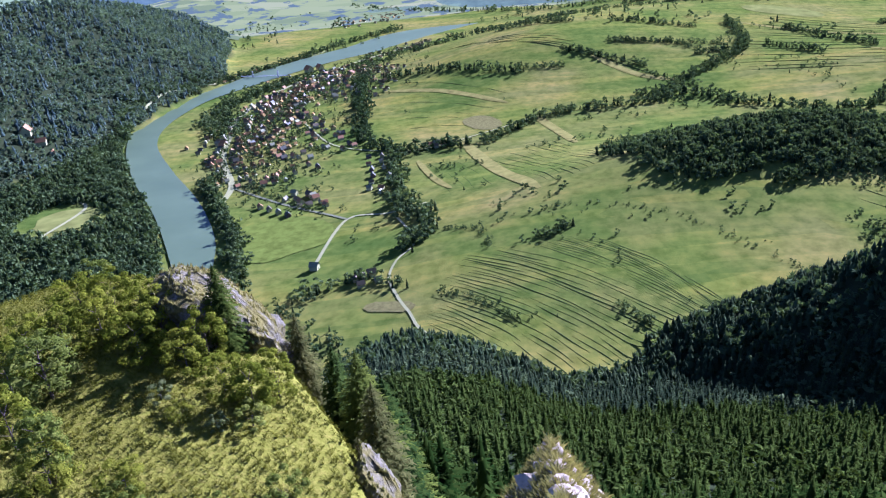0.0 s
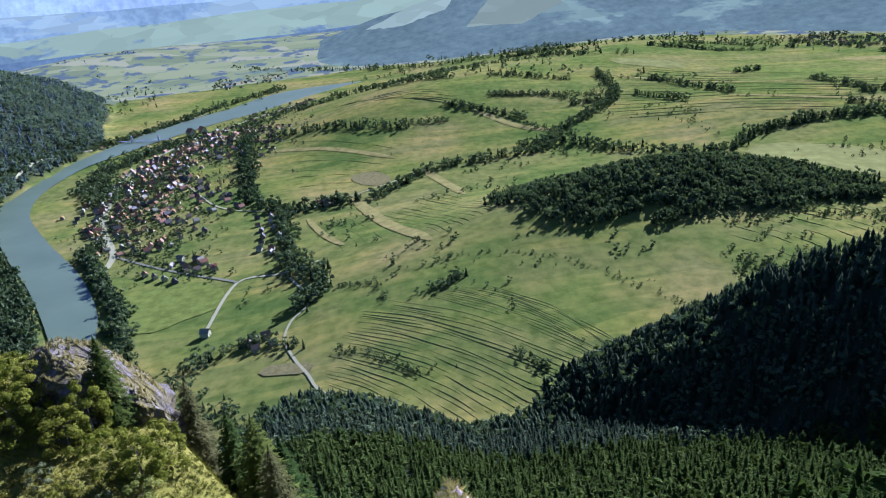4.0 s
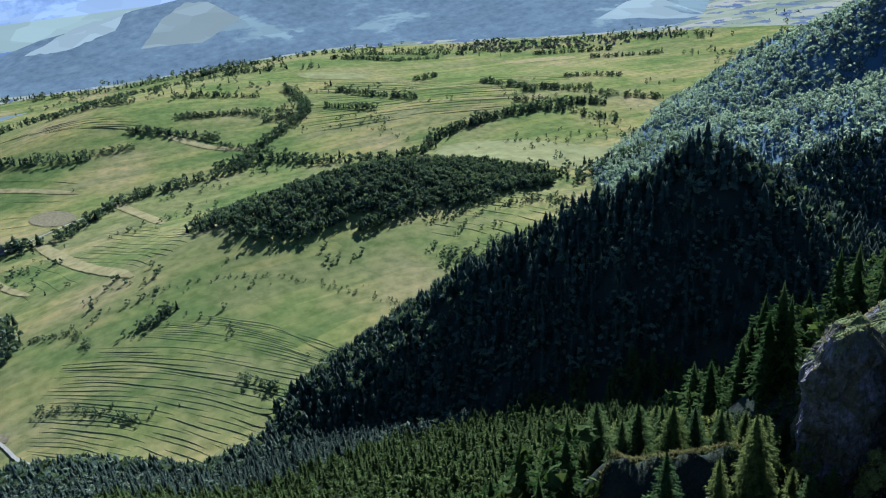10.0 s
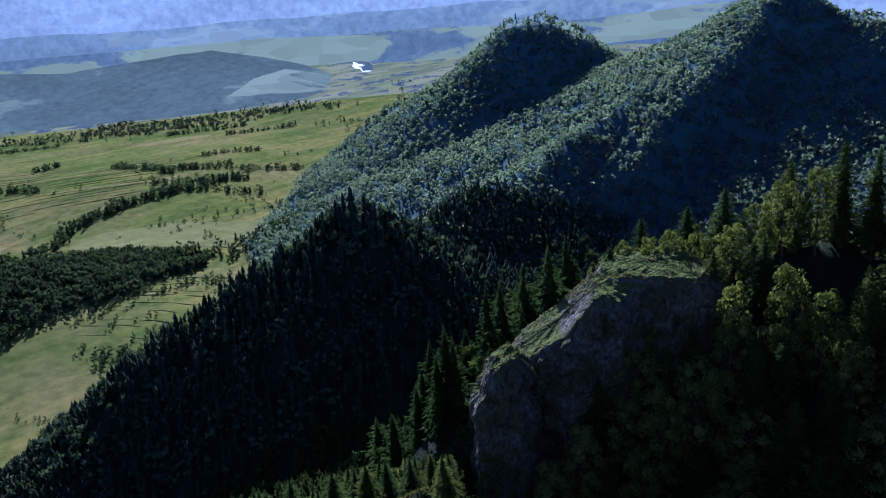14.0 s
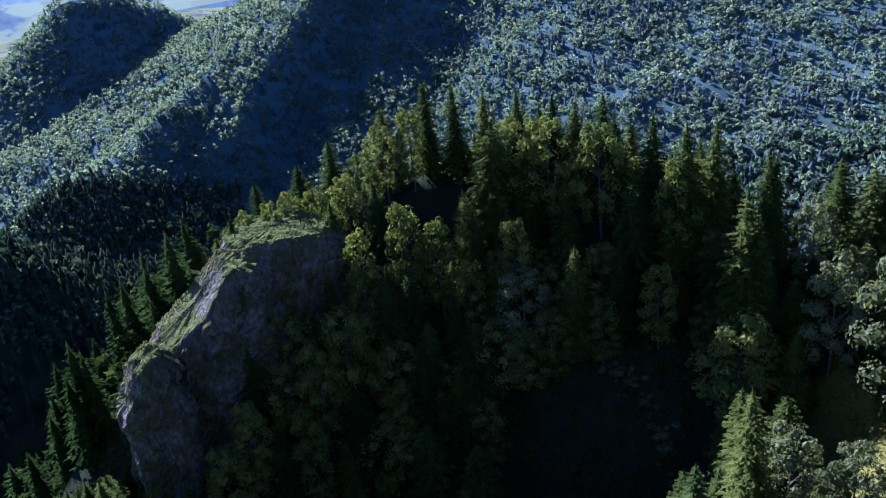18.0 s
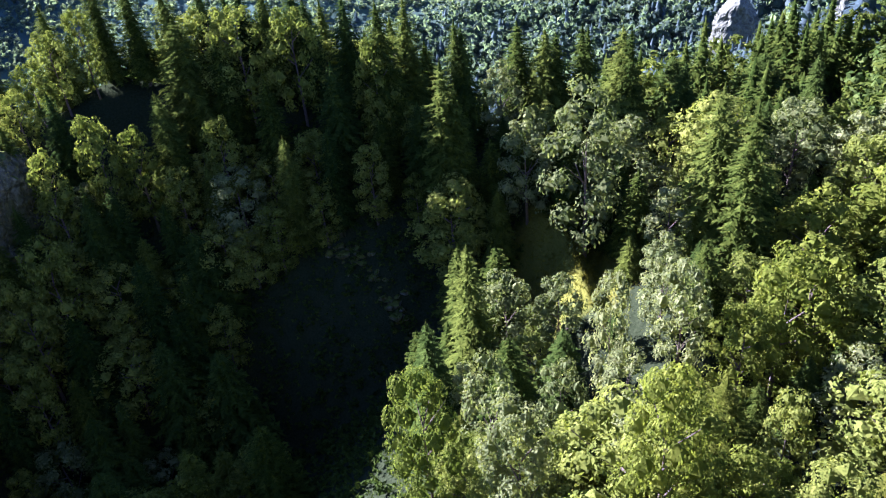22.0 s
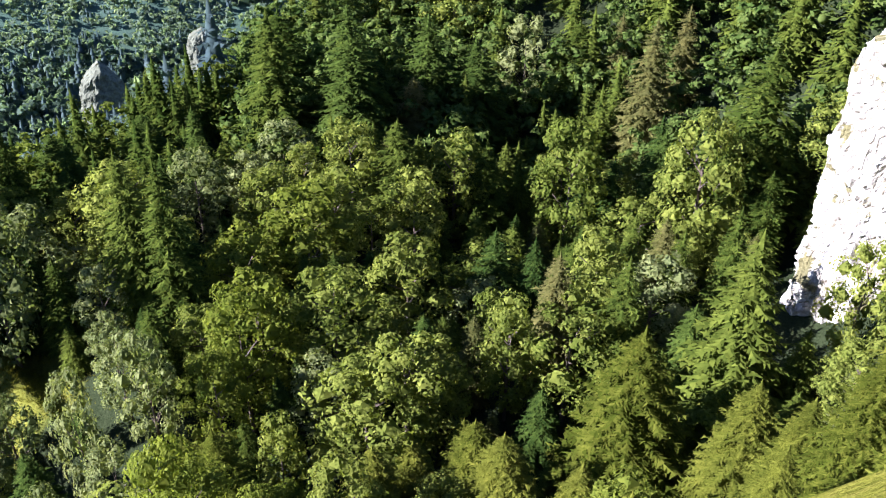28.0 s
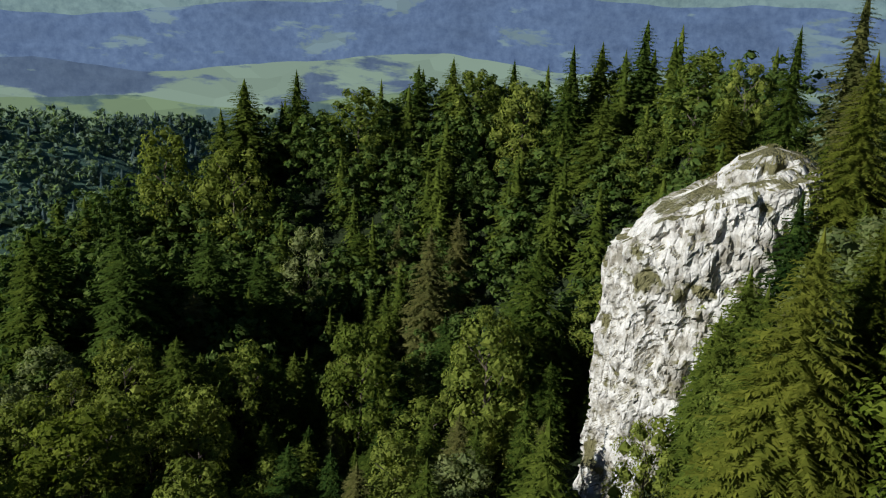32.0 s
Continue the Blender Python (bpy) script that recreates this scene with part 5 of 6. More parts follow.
def crag(name, center, turn, half_wide, half_deep, base, tops, seed, label, mat=limestone_mat, rough_size=1.0, around=150, rows=80, lean=0.0, category="crag", taper=0.32):
    """A limestone tower: ragged ribs and ledges; tops: the height of its crest from its left to its right end."""
    a, v = np.meshgrid(np.linspace(0, 2 * math.pi, around, endpoint=False), np.linspace(0, 1, rows), indexing="ij")
    ca, sa = np.cos(a), np.sin(a)
    q = (np.abs(ca) ** 2.8 + np.abs(sa) ** 2.8) ** (-1 / 2.8)
    shrink = np.where(v < 0.93, 1.12 - taper * v ** 1.5, (1.12 - taper) * np.sqrt(np.clip(1 - ((v - 0.93) / 0.07) ** 2, 0, 1)) + 0.0)
    x, y = half_wide * q * ca * shrink, half_deep * q * sa * shrink + lean * v
    top = np.interp(x / half_wide, np.linspace(-1, 1, len(tops)), tops)
    top = top + 0.06 * half_wide * rough(x * 4, y * 4, half_wide, seed + 9)
    z = base + np.minimum(v / 0.97, 1.0) * (top - base)
    arc = a * (half_wide + half_deep) * 0.5
    s = rough_size
    ribs = 2.6 * s * rough(arc, z * 0.35, 9 * s, seed) + 2.6 * s * (0.5 - np.abs(rough(arc, z * 0.7, 3.6 * s, seed + 1))) + 0.5 * s * rough(arc, z * 0.7, 1.5 * s, seed + 2) + 0.6 * s * (0.4 - np.abs(rough(arc, z * 0.5, 1.1 * s, seed + 6)))
    ribs = ribs + 1.3 * s * (0.5 - np.abs(rough(arc, z * 0.16, 2.4 * s, seed + 7)))
    ribs = 0.45 * ribs + 0.55 * 0.7 * s * np.round(ribs / (0.7 * s))
    ledge = 0.8 * s * rough(arc * 0.3, z, 5 * s, seed + 3)
    fade = np.where(v < 0.95, 1.0, 0.35)
    x, y = x + ca * (ribs + ledge) * fade, y + sa * (ribs + ledge) * fade
    z = z + 0.6 * s * rough(x, y, 2.0 * s, seed + 4) * (v > 0.9)
    vs = np.stack([x, y, z], -1).reshape(-1, 3)
    i, j = np.meshgrid(np.arange(around), np.arange(rows - 1), indexing="ij")
    i2 = (i + 1) % around
    fs = np.stack([i * rows + j, i2 * rows + j, i2 * rows + j + 1, i * rows + j + 1], -1).reshape(-1, 4)
    ob = mesh_object(name, vs, fs.tolist(), mat)
    ob.matrix_basis = pose(center[0], center[1], 0, 0, 0, turn)
    # dry grass on the ledges
    p = vs.reshape(around, rows, 3)
    n = np.cross(np.roll(p, -1, 0) - p, np.gradient(p, axis=1))
    n = n / (np.linalg.norm(n, axis=2, keepdims=True) + 1e-9)
    spots = p[(n[:, :, 2] > 0.3) & (rng.random(n.shape[:2]) < 0.4)]
    if len(spots):
        gv, gf = [], []
        for q in spots[:1500]:
            for _ in range(5):
                a, h = pyr.random() * 6.28, pyr.uniform(0.18, 0.45) * (0.6 + 0.4 * s)
                c, d = math.cos(a), math.sin(a)
                k = len(gv)
                gv += [(q[0] - d * 0.12, q[1] + c * 0.12, q[2] - 0.1), (q[0] + d * 0.12, q[1] - c * 0.12, q[2] - 0.1), (q[0] + c * 0.5 * h, q[1] + d * 0.5 * h, q[2] + h)]
                gf.append((k, k + 1, k + 2))
        mesh_object("ledge_grass", gv, gf, dry_mat).parent = ob
    return tagged(ob, label, category)


def facing(bearing):
    """The turn that sets a crag's width across the line of sight."""
    return -bearing


def build_ochre_rock(nt, bsdf):
    wide, fine = grain(nt, 0.5, 7.0, 0.65), grain(nt, 2.4, 8.0, 0.7)
    stone = ramp(nt, fine, [(0.3, (0.06, 0.052, 0.03)), (0.48, (0.14, 0.125, 0.08)), (0.72, (0.25, 0.225, 0.16))]).outputs[0]
    grass = ramp(nt, fine, [(0.3, (0.09, 0.08, 0.018)), (0.7, (0.17, 0.145, 0.042))]).outputs[0]
    nt.links.new(mix(nt, ramp(nt, wide, [(0.42, (0.0, 0.0, 0.0)), (0.54, (1.0, 1.0, 1.0))]).outputs[0], stone, grass), bsdf.inputs["Base Color"])
    bsdf.inputs["Roughness"].default_value = 0.95
    bsdf.inputs["Specular IOR Level"].default_value = 0.0
    bump(nt, bsdf, fine, 0.35, 0.9)


ochre_rock_mat = material("ochre_grassy_rock", build_ochre_rock)
tower_mat = plain("distant_grey_rock", (0.125, 0.13, 0.085), 0.95, 0.5, 0.5, 0.5)
crag("limestone_crag", at(180.3, 121), facing(180.3), 12.6, 11, 432, [488, 494, 496.5, 499, 501.5, 503], 101, "sunlit white limestone crag rising out of the forest", rows=190, around=300, taper=0.2)
crag("limestone_crag", at(183.3, 122), facing(183.3), 6.5, 6, 462, [500, 503.5, 502], 105, "pale summit block of the white crag", around=90, rows=50)
crag("rock_wall", at(58.6, 142), facing(58.6), 12.5, 9, 380, [446, 451, 455, 462, 464], 111, "grey shaded limestone wall with grass on its edge", weathered_shade_mat, rows=160, around=240, rough_size=0.8, taper=0.14)
crag("rock_wall", at(65.6, 150), facing(65.6), 11.5, 9, 384, [463, 464, 463.5, 462], 113, "grey limestone wall going on along the wooded edge", weathered_shade_mat, rows=110, around=160, rough_size=0.8, taper=0.12)
crag("rock_spire", at(53.9, 130), facing(53.9), 4.6, 5, 385, [444, 453, 455, 453], 117, "leaning grey rock spire beside the wall", weathered_shade_mat, around=80, rows=70)
crag("limestone_crag", at(-22.8, 66), facing(-22.8), 5.0, 5, 455, [492.8, 492, 490, 487, 482.5], 131, "ochre limestone face of the crag with dry grass", ochre_rock_mat, around=160, rows=110, rough_size=0.6)
crag("limestone_crag", at(-17, 60), facing(-17), 2.8, 5, 452, [480, 477, 472], 133, "white limestone rib below the grass", weathered_shade_mat, around=80, rows=60)
crag("limestone_crag", at(-13.2, 46), facing(-13.2), 1.6, 3.5, 462, [485.5, 483, 479], 135, "narrow pale limestone fin with dry grass", ochre_rock_mat, around=60, rows=50, rough_size=0.5)
crag("rock_tower", at(121.6, 520), facing(121.6), 13, 12, 300, [344, 357, 343], 141, "pale limestone tower above the far forest", tower_mat, around=90, rows=60)
crag("rock_tower", at(128.6, 560), facing(128.6), 11, 10, 320, [356, 360, 354], 143, "pale rock stump in the far forest", tower_mat, around=80, rows=40)

# ---- single trees ----
yew_mat = leafy("yellowing_larch_needles", (0.08, 0.088, 0.022), (0.165, 0.15, 0.045), 0.35, 0.5)
pale_mat = leafy("pale_willow_leaves", (0.095, 0.12, 0.034), (0.25, 0.265, 0.1), 0.4, 0.5)
gold_mat = leafy("yellow_green_fir_needles", (0.06, 0.075, 0.007), (0.155, 0.16, 0.02), 0.3, 0.5)
sunny_mat = leafy("sunlit_beech_leaves", (0.1, 0.128, 0.012), (0.205, 0.225, 0.03), 0.45, 0.5)
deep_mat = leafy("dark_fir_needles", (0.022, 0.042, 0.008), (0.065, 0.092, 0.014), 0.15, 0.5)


def limb(bm, a, b, r0, r1, sides=6):
    a, b = Vector(a), Vector(b)
    d = (b - a).normalized()
    e1 = d.orthogonal().normalized()
    e2 = d.cross(e1)
    rings = [[bm.verts.new(p + (e1 * math.cos(6.283 * k / sides) + e2 * math.sin(6.283 * k / sides)) * r) for k in range(sides)] for p, r in ((a, r0), (b, r1))]
    for k in range(sides):
        bm.faces.new((rings[0][k], rings[0][(k + 1) % sides], rings[1][(k + 1) % sides], rings[1][k]))


def single_tree(name, crown, mat, label, category, trunk_top, limbs):
    """A tree of unit height: trunk with limbs, and crown."""
    top = new(name)
    tagged(top, label, category, "trees on the slopes")
    bm = bmesh.new()
    limb(bm, (0, 0, -0.12), (0.004, 0, 0.25), 0.02, 0.015)
    limb(bm, (0.004, 0, 0.25), (-0.003, 0.003, trunk_top), 0.015, 0.003)
    for k in range(limbs):
        a, h = k * 2.4 + pyr.random(), pyr.uniform(0.22, 0.7)
        ln = pyr.uniform(0.1, 0.2)
        limb(bm, (0, 0, h), (ln * math.cos(a), ln * math.sin(a), h + ln * 0.8), 0.007, 0.002, 4)
    part("trunk", bm, bark_mat, top)
    me = bpy.data.meshes.new("crown")
    me.from_pydata(crown[0].tolist(), [], crown[1].tolist())
    me.materials.append(mat)
    c = new("crown", me)
    c.parent = top
    return top


FIRS = [single_tree("fir_tree" if m is fir_mat else "spruce_tree" if m is deep_mat else "larch_tree", branch_fir(36, 17, 7, 70 + k, w, 0.15), m, lab, "fir" if m is fir_mat else "spruce" if m is deep_mat else "larch", 0.93, 0) for k, (w, m, lab) in enumerate((
        (0.17, fir_mat, "tall dark green fir on the rocky slope"), (0.15, fir_mat, "slender green fir among broad-leaved trees"), (0.19, fir_mat, "broad old fir with drooping branches"),
        (0.17, deep_mat, "dark spruce standing in the shade"), (0.15, deep_mat, "narrow dark spruce with a pointed tip"), (0.16, yew_mat, "larch with yellowing brown-green needles")))]
BROADS = [single_tree("beech_tree" if m is beech_mat else "whitebeam_tree", clump_crown(n, 100, 0.0142, 80 + k, slim, low), m, lab, "beech" if m is beech_mat else "whitebeam", 0.7, 7) for k, (n, slim, low, m, lab) in enumerate((
          (34, 1.0, 0.2, beech_mat, "leafy green beech with a rounded crown"), (38, 0.85, 0.15, beech_mat, "tall leafy beech lit by the evening sun"), (32, 1.15, 0.2, beech_mat, "broad spreading green beech tree"),
          (30, 0.65, 0.12, beech_mat, "slim leafy tree covered to the ground"), (30, 0.9, 0.15, pale_mat, "pale grey-green whitebeam on the slope"), (34, 1.0, 0.12, pale_mat, "pale leafy tree beside the clearing")))]
FINE_LEAVED = [single_tree("beech_tree" if m is not pale_mat else "whitebeam_tree", clump_crown(44, 150, 0.0105, 90 + k, slim, low), m, lab, "beech" if m is not pale_mat else "whitebeam", 0.7, 7) for k, (slim, low, m, lab) in enumerate((
               (1.0, 0.15, beech_mat, "leafy green beech below the platform"), (0.75, 0.12, sunny_mat, "tall beech with small yellow-green sunlit leaves"), (0.9, 0.12, pale_mat, "pale leafy tree close below the summit")))]
SUNNY = [single_tree("beech_tree", clump_crown(36, 100, 0.0142, 95 + k, slim, 0.15), sunny_mat, lab, "beech", 0.7, 7) for k, (slim, lab) in enumerate((
         (1.0, "beech with bright yellow-green leaves in the sun"), (0.8, "tall yellow-green beech in full sunlight")))]
CLOSE_FIRS = [single_tree("fir_tree", branch_fir(50, 24, 14, 100 + k, w, 0.09), m, lab, "fir", 0.95, 0) for k, (w, m, lab) in enumerate((
              (0.2, gold_mat, "tall yellow-green fir just below the summit"), (0.17, fir_mat, "slender green fir close below the platform")))]
BUSHES = [single_tree("bush", clump_crown(14, 90, 0.03, 105 + k, 1.6, 0.12), m, lab, "bush", 0.5, 3) for k, (m, lab) in enumerate((
          (beech_mat, "low green bush on the grassy crag"), (pale_mat, "pale dry bush on the slope")))]


shrub_mat = leafy("sunny_shrub_leaves", (0.12, 0.14, 0.008), (0.245, 0.25, 0.02), 0.45, 0.5)
SHRUBS = [single_tree("shrub", clump_crown(22, 150, 0.019, 110 + k, slim, low), shrub_mat, lab, "shrub", 0.6, 6) for k, (slim, low, lab) in enumerate((
          (1.5, 0.12, "sunlit yellow-green shrub on the grassy crag"), (1.2, 0.12, "tall bright green shrub beside the rock"), (1.8, 0.1, "low spreading shrub on the crag top")))]


def stand(kinds, k, x, y, h, stout=1.0):
    o = copy_thing(kinds[k], pose(x, y, float(land(x, y)) - 0.3, 0, 0, pyr.uniform(0, 360)))
    o.scale = (h * stout, h * stout, h)
    return o


grown = []
# the tall firs that stand out against the distance: bearing, height of the tip seen from the summit (degrees), distance
for b, tip, r in ((64.8, -17.3, 168), (68, -16.6, 168), (70.5, -15.3, 168), (74.6, -13.5, 168), (77.8, -12.1, 168), (79.8, -12.6, 166), (82, -13.4, 164), (84.4, -13.5, 162), (86.9, -14.1, 158), (88.5, -14.8, 156),
                  (91.2, -15.6, 152), (93.9, -15.7, 150), (98.2, -16.4, 148), (102.2, -18.7, 146), (109.1, -19.5, 150), (111.4, -19.2, 150), (114.5, -19.4, 152), (118.4, -21.6, 150), (79.8, -20, 150), (101.3, -21, 130),
                  (101.2, -33.9, 90), (96.9, -39.1, 80)):
    x, y = at(b, r)
    h = 520 + r * math.tan(radians(tip)) - float(land(x, y)) + 0.3
    grown.append((x, y))
    stand(FIRS, pyr.choice((0, 1, 3, 4)), x, y, min(max(h, 9), 32), min(1.35, 24 / max(h, 9)))
# the leafy trees of the crown: kind, bearing, tip, distance
for kinds, k, b, tip, r in ((FIRS, 1, 61.3, -20.3, 152), (FIRS, 4, 62.5, -19.3, 154), (BROADS, 3, 63.6, -19.0, 156), (FIRS, 0, 64.2, -21, 150), (BROADS, 3, 67.6, -21.5, 147), (BROADS, 3, 65.4, -23.4, 142), (FIRS, 1, 63.4, -24.5, 142), (FIRS, 0, 69.8, -19.5, 150), (FIRS, 3, 73.2, -18.5, 152), (BROADS, 3, 65.4, -18.6, 156), (BROADS, 0, 66.8, -18.2, 158), (BROADS, 3, 66.3, -26.7, 128), (BROADS, 1, 69.0, -25.1, 130), (BROADS, 3, 71.2, -21.5, 140), (BROADS, 1, 75.0, -20.3, 143),
                            (FIRS, 1, 79.9, -20.2, 143), (BROADS, 3, 77.3, -21.6, 142), (BROADS, 0, 71.1, -17.7, 158), (BROADS, 2, 72.6, -16.4, 162), (BROADS, 0, 74.3, -14.8, 163), (BROADS, 1, 76.4, -14.0, 165), (BROADS, 0, 84.4, -15.2, 156), (BROADS, 2, 86.3, -15.3, 153),
                            (BROADS, 0, 90.0, -16.0, 149), (FIRS, 4, 74.9, -28.9, 126), (BROADS, 1, 95.6, -19.1, 142), (BROADS, 3, 83.3, -22.2, 140), (BROADS, 3, 64.6, -31.5, 122), (FIRS, 0, 87.4, -20.5, 142), (FIRS, 3, 92.4, -20, 140), (BROADS, 2, 68.6, -18.4, 158)):
    x, y = at(b, r)
    h = 520 + r * math.tan(radians(tip)) - float(land(x, y)) + 0.3
    grown.append((x, y))
    stand(kinds, k, x, y, min(max(h, 7), 27), 1.1 if kinds is FIRS else pyr.uniform(0.6, 0.8))

# trees read singly: kind, bearing, distance, height, width for its height
TREE_KINDS = {"F": (FIRS, (0, 1, 2), 0.4), "D": (FIRS, (3, 4), 0.38), "L": (FIRS, (5,), 0.37), "C": (CLOSE_FIRS, (0, 0, 1), 0.42), "B": (BROADS, (0, 1, 2), 0.72), "P": (BROADS, (4, 5), 0.68), "Y": (SUNNY, (0, 1), 0.68)}
PLACED = []
PLACED += [
    ("F", 96.2, 144, 29.3, 0.42), ("F", 101.7, 146, 24.2, 0.38), ("F", 100.4, 130, 35.6, 0.43), ("F", 108.3, 148, 24.5, 0.48), ("F", 111.0, 151, 24.5, 0.41), ("F", 113.9, 154, 24.5, 0.42),
    ("F", 100.5, 102, 24.1, 0.38), ("F", 96.0, 89, 18.3, 0.39), ("D", 117.5, 160, 14.8, 0.59), ("P", 104.9, 146, 17.3, 0.60), ("P", 111.4, 117, 33.2, 0.48), ("P", 106.6, 126, 22.8, 0.51),
    ("B", 117.6, 140, 16.9, 0.68), ("P", 113.7, 77, 21.9, 0.28), ("P", 104.4, 94, 18.5, 0.56), ("P", 109.1, 92, 14.9, 0.58), ("P", 102.5, 68, 22.6, 0.40), ("P", 104.6, 43, 20.1, 0.40),
]
PLACED += [
    ("B", 95.1, 49, 24.6, 0.34), ("P", 100.1, 79, 15.6, 0.39), ("P", 109.2, 70, 16.8, 0.44), ("P", 115.5, 70, 14.4, 0.50), ("D", 74.4, 117, 29.3, 0.43), ("D", 78.5, 114, 28.4, 0.52),
    ("D", 79.4, 129, 21.0, 0.69),
]
PLACED += [
    ("F", 123.7, 107, 32.5, 0.40), ("F", 121.2, 111, 30.3, 0.34), ("F", 142.0, 137, 24.9, 0.67), ("P", 118.1, 110, 14.9, 0.63), ("P", 126.8, 146, 14.2, 0.78), ("Y", 134.6, 116, 21.2, 0.99),
    ("Y", 129.6, 92, 23.5, 0.62), ("Y", 125.2, 80, 19.5, 0.49), ("B", 136.1, 91, 19.8, 0.89), ("B", 142.6, 103, 22.5, 0.78), ("B", 138.4, 73, 20.1, 0.91), ("B", 145.2, 80, 17.7, 0.81),
    ("B", 135.6, 56, 19.1, 0.66), ("B", 145.7, 58, 15.4, 0.72), ("Y", 119.2, 37, 22.5, 0.35), ("P", 119.9, 81, 20.4, 0.40), ("B", 130.1, 70, 18.0, 0.46), ("P", 130.9, 142, 19.8, 0.64),
]
PLACED += [
    ("P", 126.5, 136, 20.2, 0.60), ("B", 146.4, 141, 25.4, 0.73), ("Y", 129.3, 112, 21.4, 0.69), ("B", 142.3, 76, 21.7, 0.71), ("Y", 128.0, 87, 24.9, 0.51), ("P", 118.1, 89, 15.9, 0.52),
    ("B", 138.3, 140, 20.4, 0.66), ("B", 131.7, 132, 21.0, 0.78), ("B", 136.8, 122, 20.3, 0.85), ("B", 143.2, 126, 22.9, 0.69),
]
PLACED += [
    ("B", 151.6, 84, 21.6, 0.53), ("B", 155.5, 139, 36.0, 0.58), ("B", 165.2, 135, 36.0, 0.53), ("F", 168.4, 148, 36.0, 0.58), ("F", 170.5, 85, 33.2, 0.44), ("C", 163.3, 70, 36.0, 0.52),
    ("C", 183.8, 148, 26.2, 0.40), ("C", 188.4, 112, 28.4, 0.43), ("C", 187.5, 62, 30.9, 0.45), ("C", 184.7, 72, 31.0, 0.38), ("F", 168.6, 103, 27.0, 0.34), ("B", 178.1, 94, 21.4, 0.45),
]
PLACED += [
    ("D", 139.6, 172, 19.8, 0.73), ("D", 123.6, 170, 15.2, 0.69), ("P", 130.2, 151, 14.0, 1.03), ("F", 133.0, 164, 36.0, 0.39), ("D", 138.6, 157, 33.4, 0.40), ("L", 143.3, 164, 21.0, 0.49),
    ("P", 151.4, 192, 24.5, 0.56), ("F", 155.1, 192, 21.0, 0.55), ("L", 158.0, 192, 21.1, 0.31), ("L", 160.4, 173, 33.0, 0.32), ("L", 162.4, 187, 24.4, 0.32), ("D", 147.8, 174, 32.4, 0.46),
    ("D", 144.4, 175, 31.9, 0.42), ("F", 147.1, 234, 29.1, 0.55), ("F", 150.6, 234, 25.9, 0.39), ("B", 154.9, 225, 27.1, 0.77), ("F", 159.0, 232, 24.1, 0.38), ("F", 161.4, 230, 25.4, 0.42),
]
PLACED += [
    ("B", 163.0, 225, 26.2, 0.61), ("F", 165.6, 229, 22.7, 0.36), ("B", 166.5, 214, 29.8, 0.71), ("F", 169.6, 209, 36.0, 0.33), ("F", 171.5, 216, 28.6, 0.40), ("D", 174.3, 211, 31.2, 0.41),
    ("B", 178.1, 185, 27.6, 0.76), ("B", 181.1, 167, 21.3, 0.50), ("F", 172.1, 200, 24.2, 0.56), ("B", 175.3, 193, 18.2, 0.84), ("C", 180.3, 161, 20.7, 0.67), ("B", 141.7, 221, 36.0, 0.58),
    ("F", 145.5, 221, 36.0, 0.40), ("B", 146.2, 211, 33.0, 0.61), ("F", 133.8, 180, 29.8, 0.60), ("F", 138.7, 165, 25.3, 0.60),
]
PLACED += [
    ("F", 48.5, 112, 22.2, 0.39), ("F", 45.9, 108, 18.6, 0.38), ("D", 54.2, 121, 19.8, 0.40), ("B", 60.2, 126, 22.0, 0.56), ("B", 57.5, 122, 21.0, 0.59), ("F", 48.6, 114, 18.5, 0.39), ("B", 52.3, 125, 16.4, 0.41), ("P", 59.8, 128, 18.6, 0.43),
]
screens = []
for kind, b, r, h, ratio in PLACED:
    kinds, picks, usual = TREE_KINDS[kind]
    k = pyr.choice(picks)
    if r < 66 and kind in "BYP":
        kinds, k = FINE_LEAVED, {"B": 0, "Y": 1, "P": 2}[kind]
    x, y = at(b, r)
    if r > 155 and kind in "FDL":
        ratio *= 1.35
    stand(kinds, k, x, y, h, ratio / usual)
    grown.append((x, y))
    z = float(land(x, y))
    low, high = math.degrees(math.atan2(z - 520, r)), math.degrees(math.atan2(z + h - 520, r))
    screens.append((b, r, low + 0.35 * (high - low), math.degrees(0.5 * ratio * h / r)))


def under(b, r):
    """How high (degrees) a tree may reach at this place without standing before one of those behind it."""
    return min([90.0] + [low for sb, sr, low, half in screens if abs(b - sb) < half + 1.0 and r < sr - 2])


ZONES = [(60, 100, 58, 166, 110), (97, 165, 40, 152, 190), (165, 204, 44, 152, 80), (34, 62, 84, 150, 50)]  # bearings, distances, trees


def spots():
    for b0, b1, r0, r1, count in ZONES:
        want, tries = len(grown) + count, 0
        while len(grown) < want and tries < 9000:
            tries += 1
            yield pyr.uniform(b0, b1), math.sqrt(pyr.uniform(r0 ** 2, r1 ** 2))


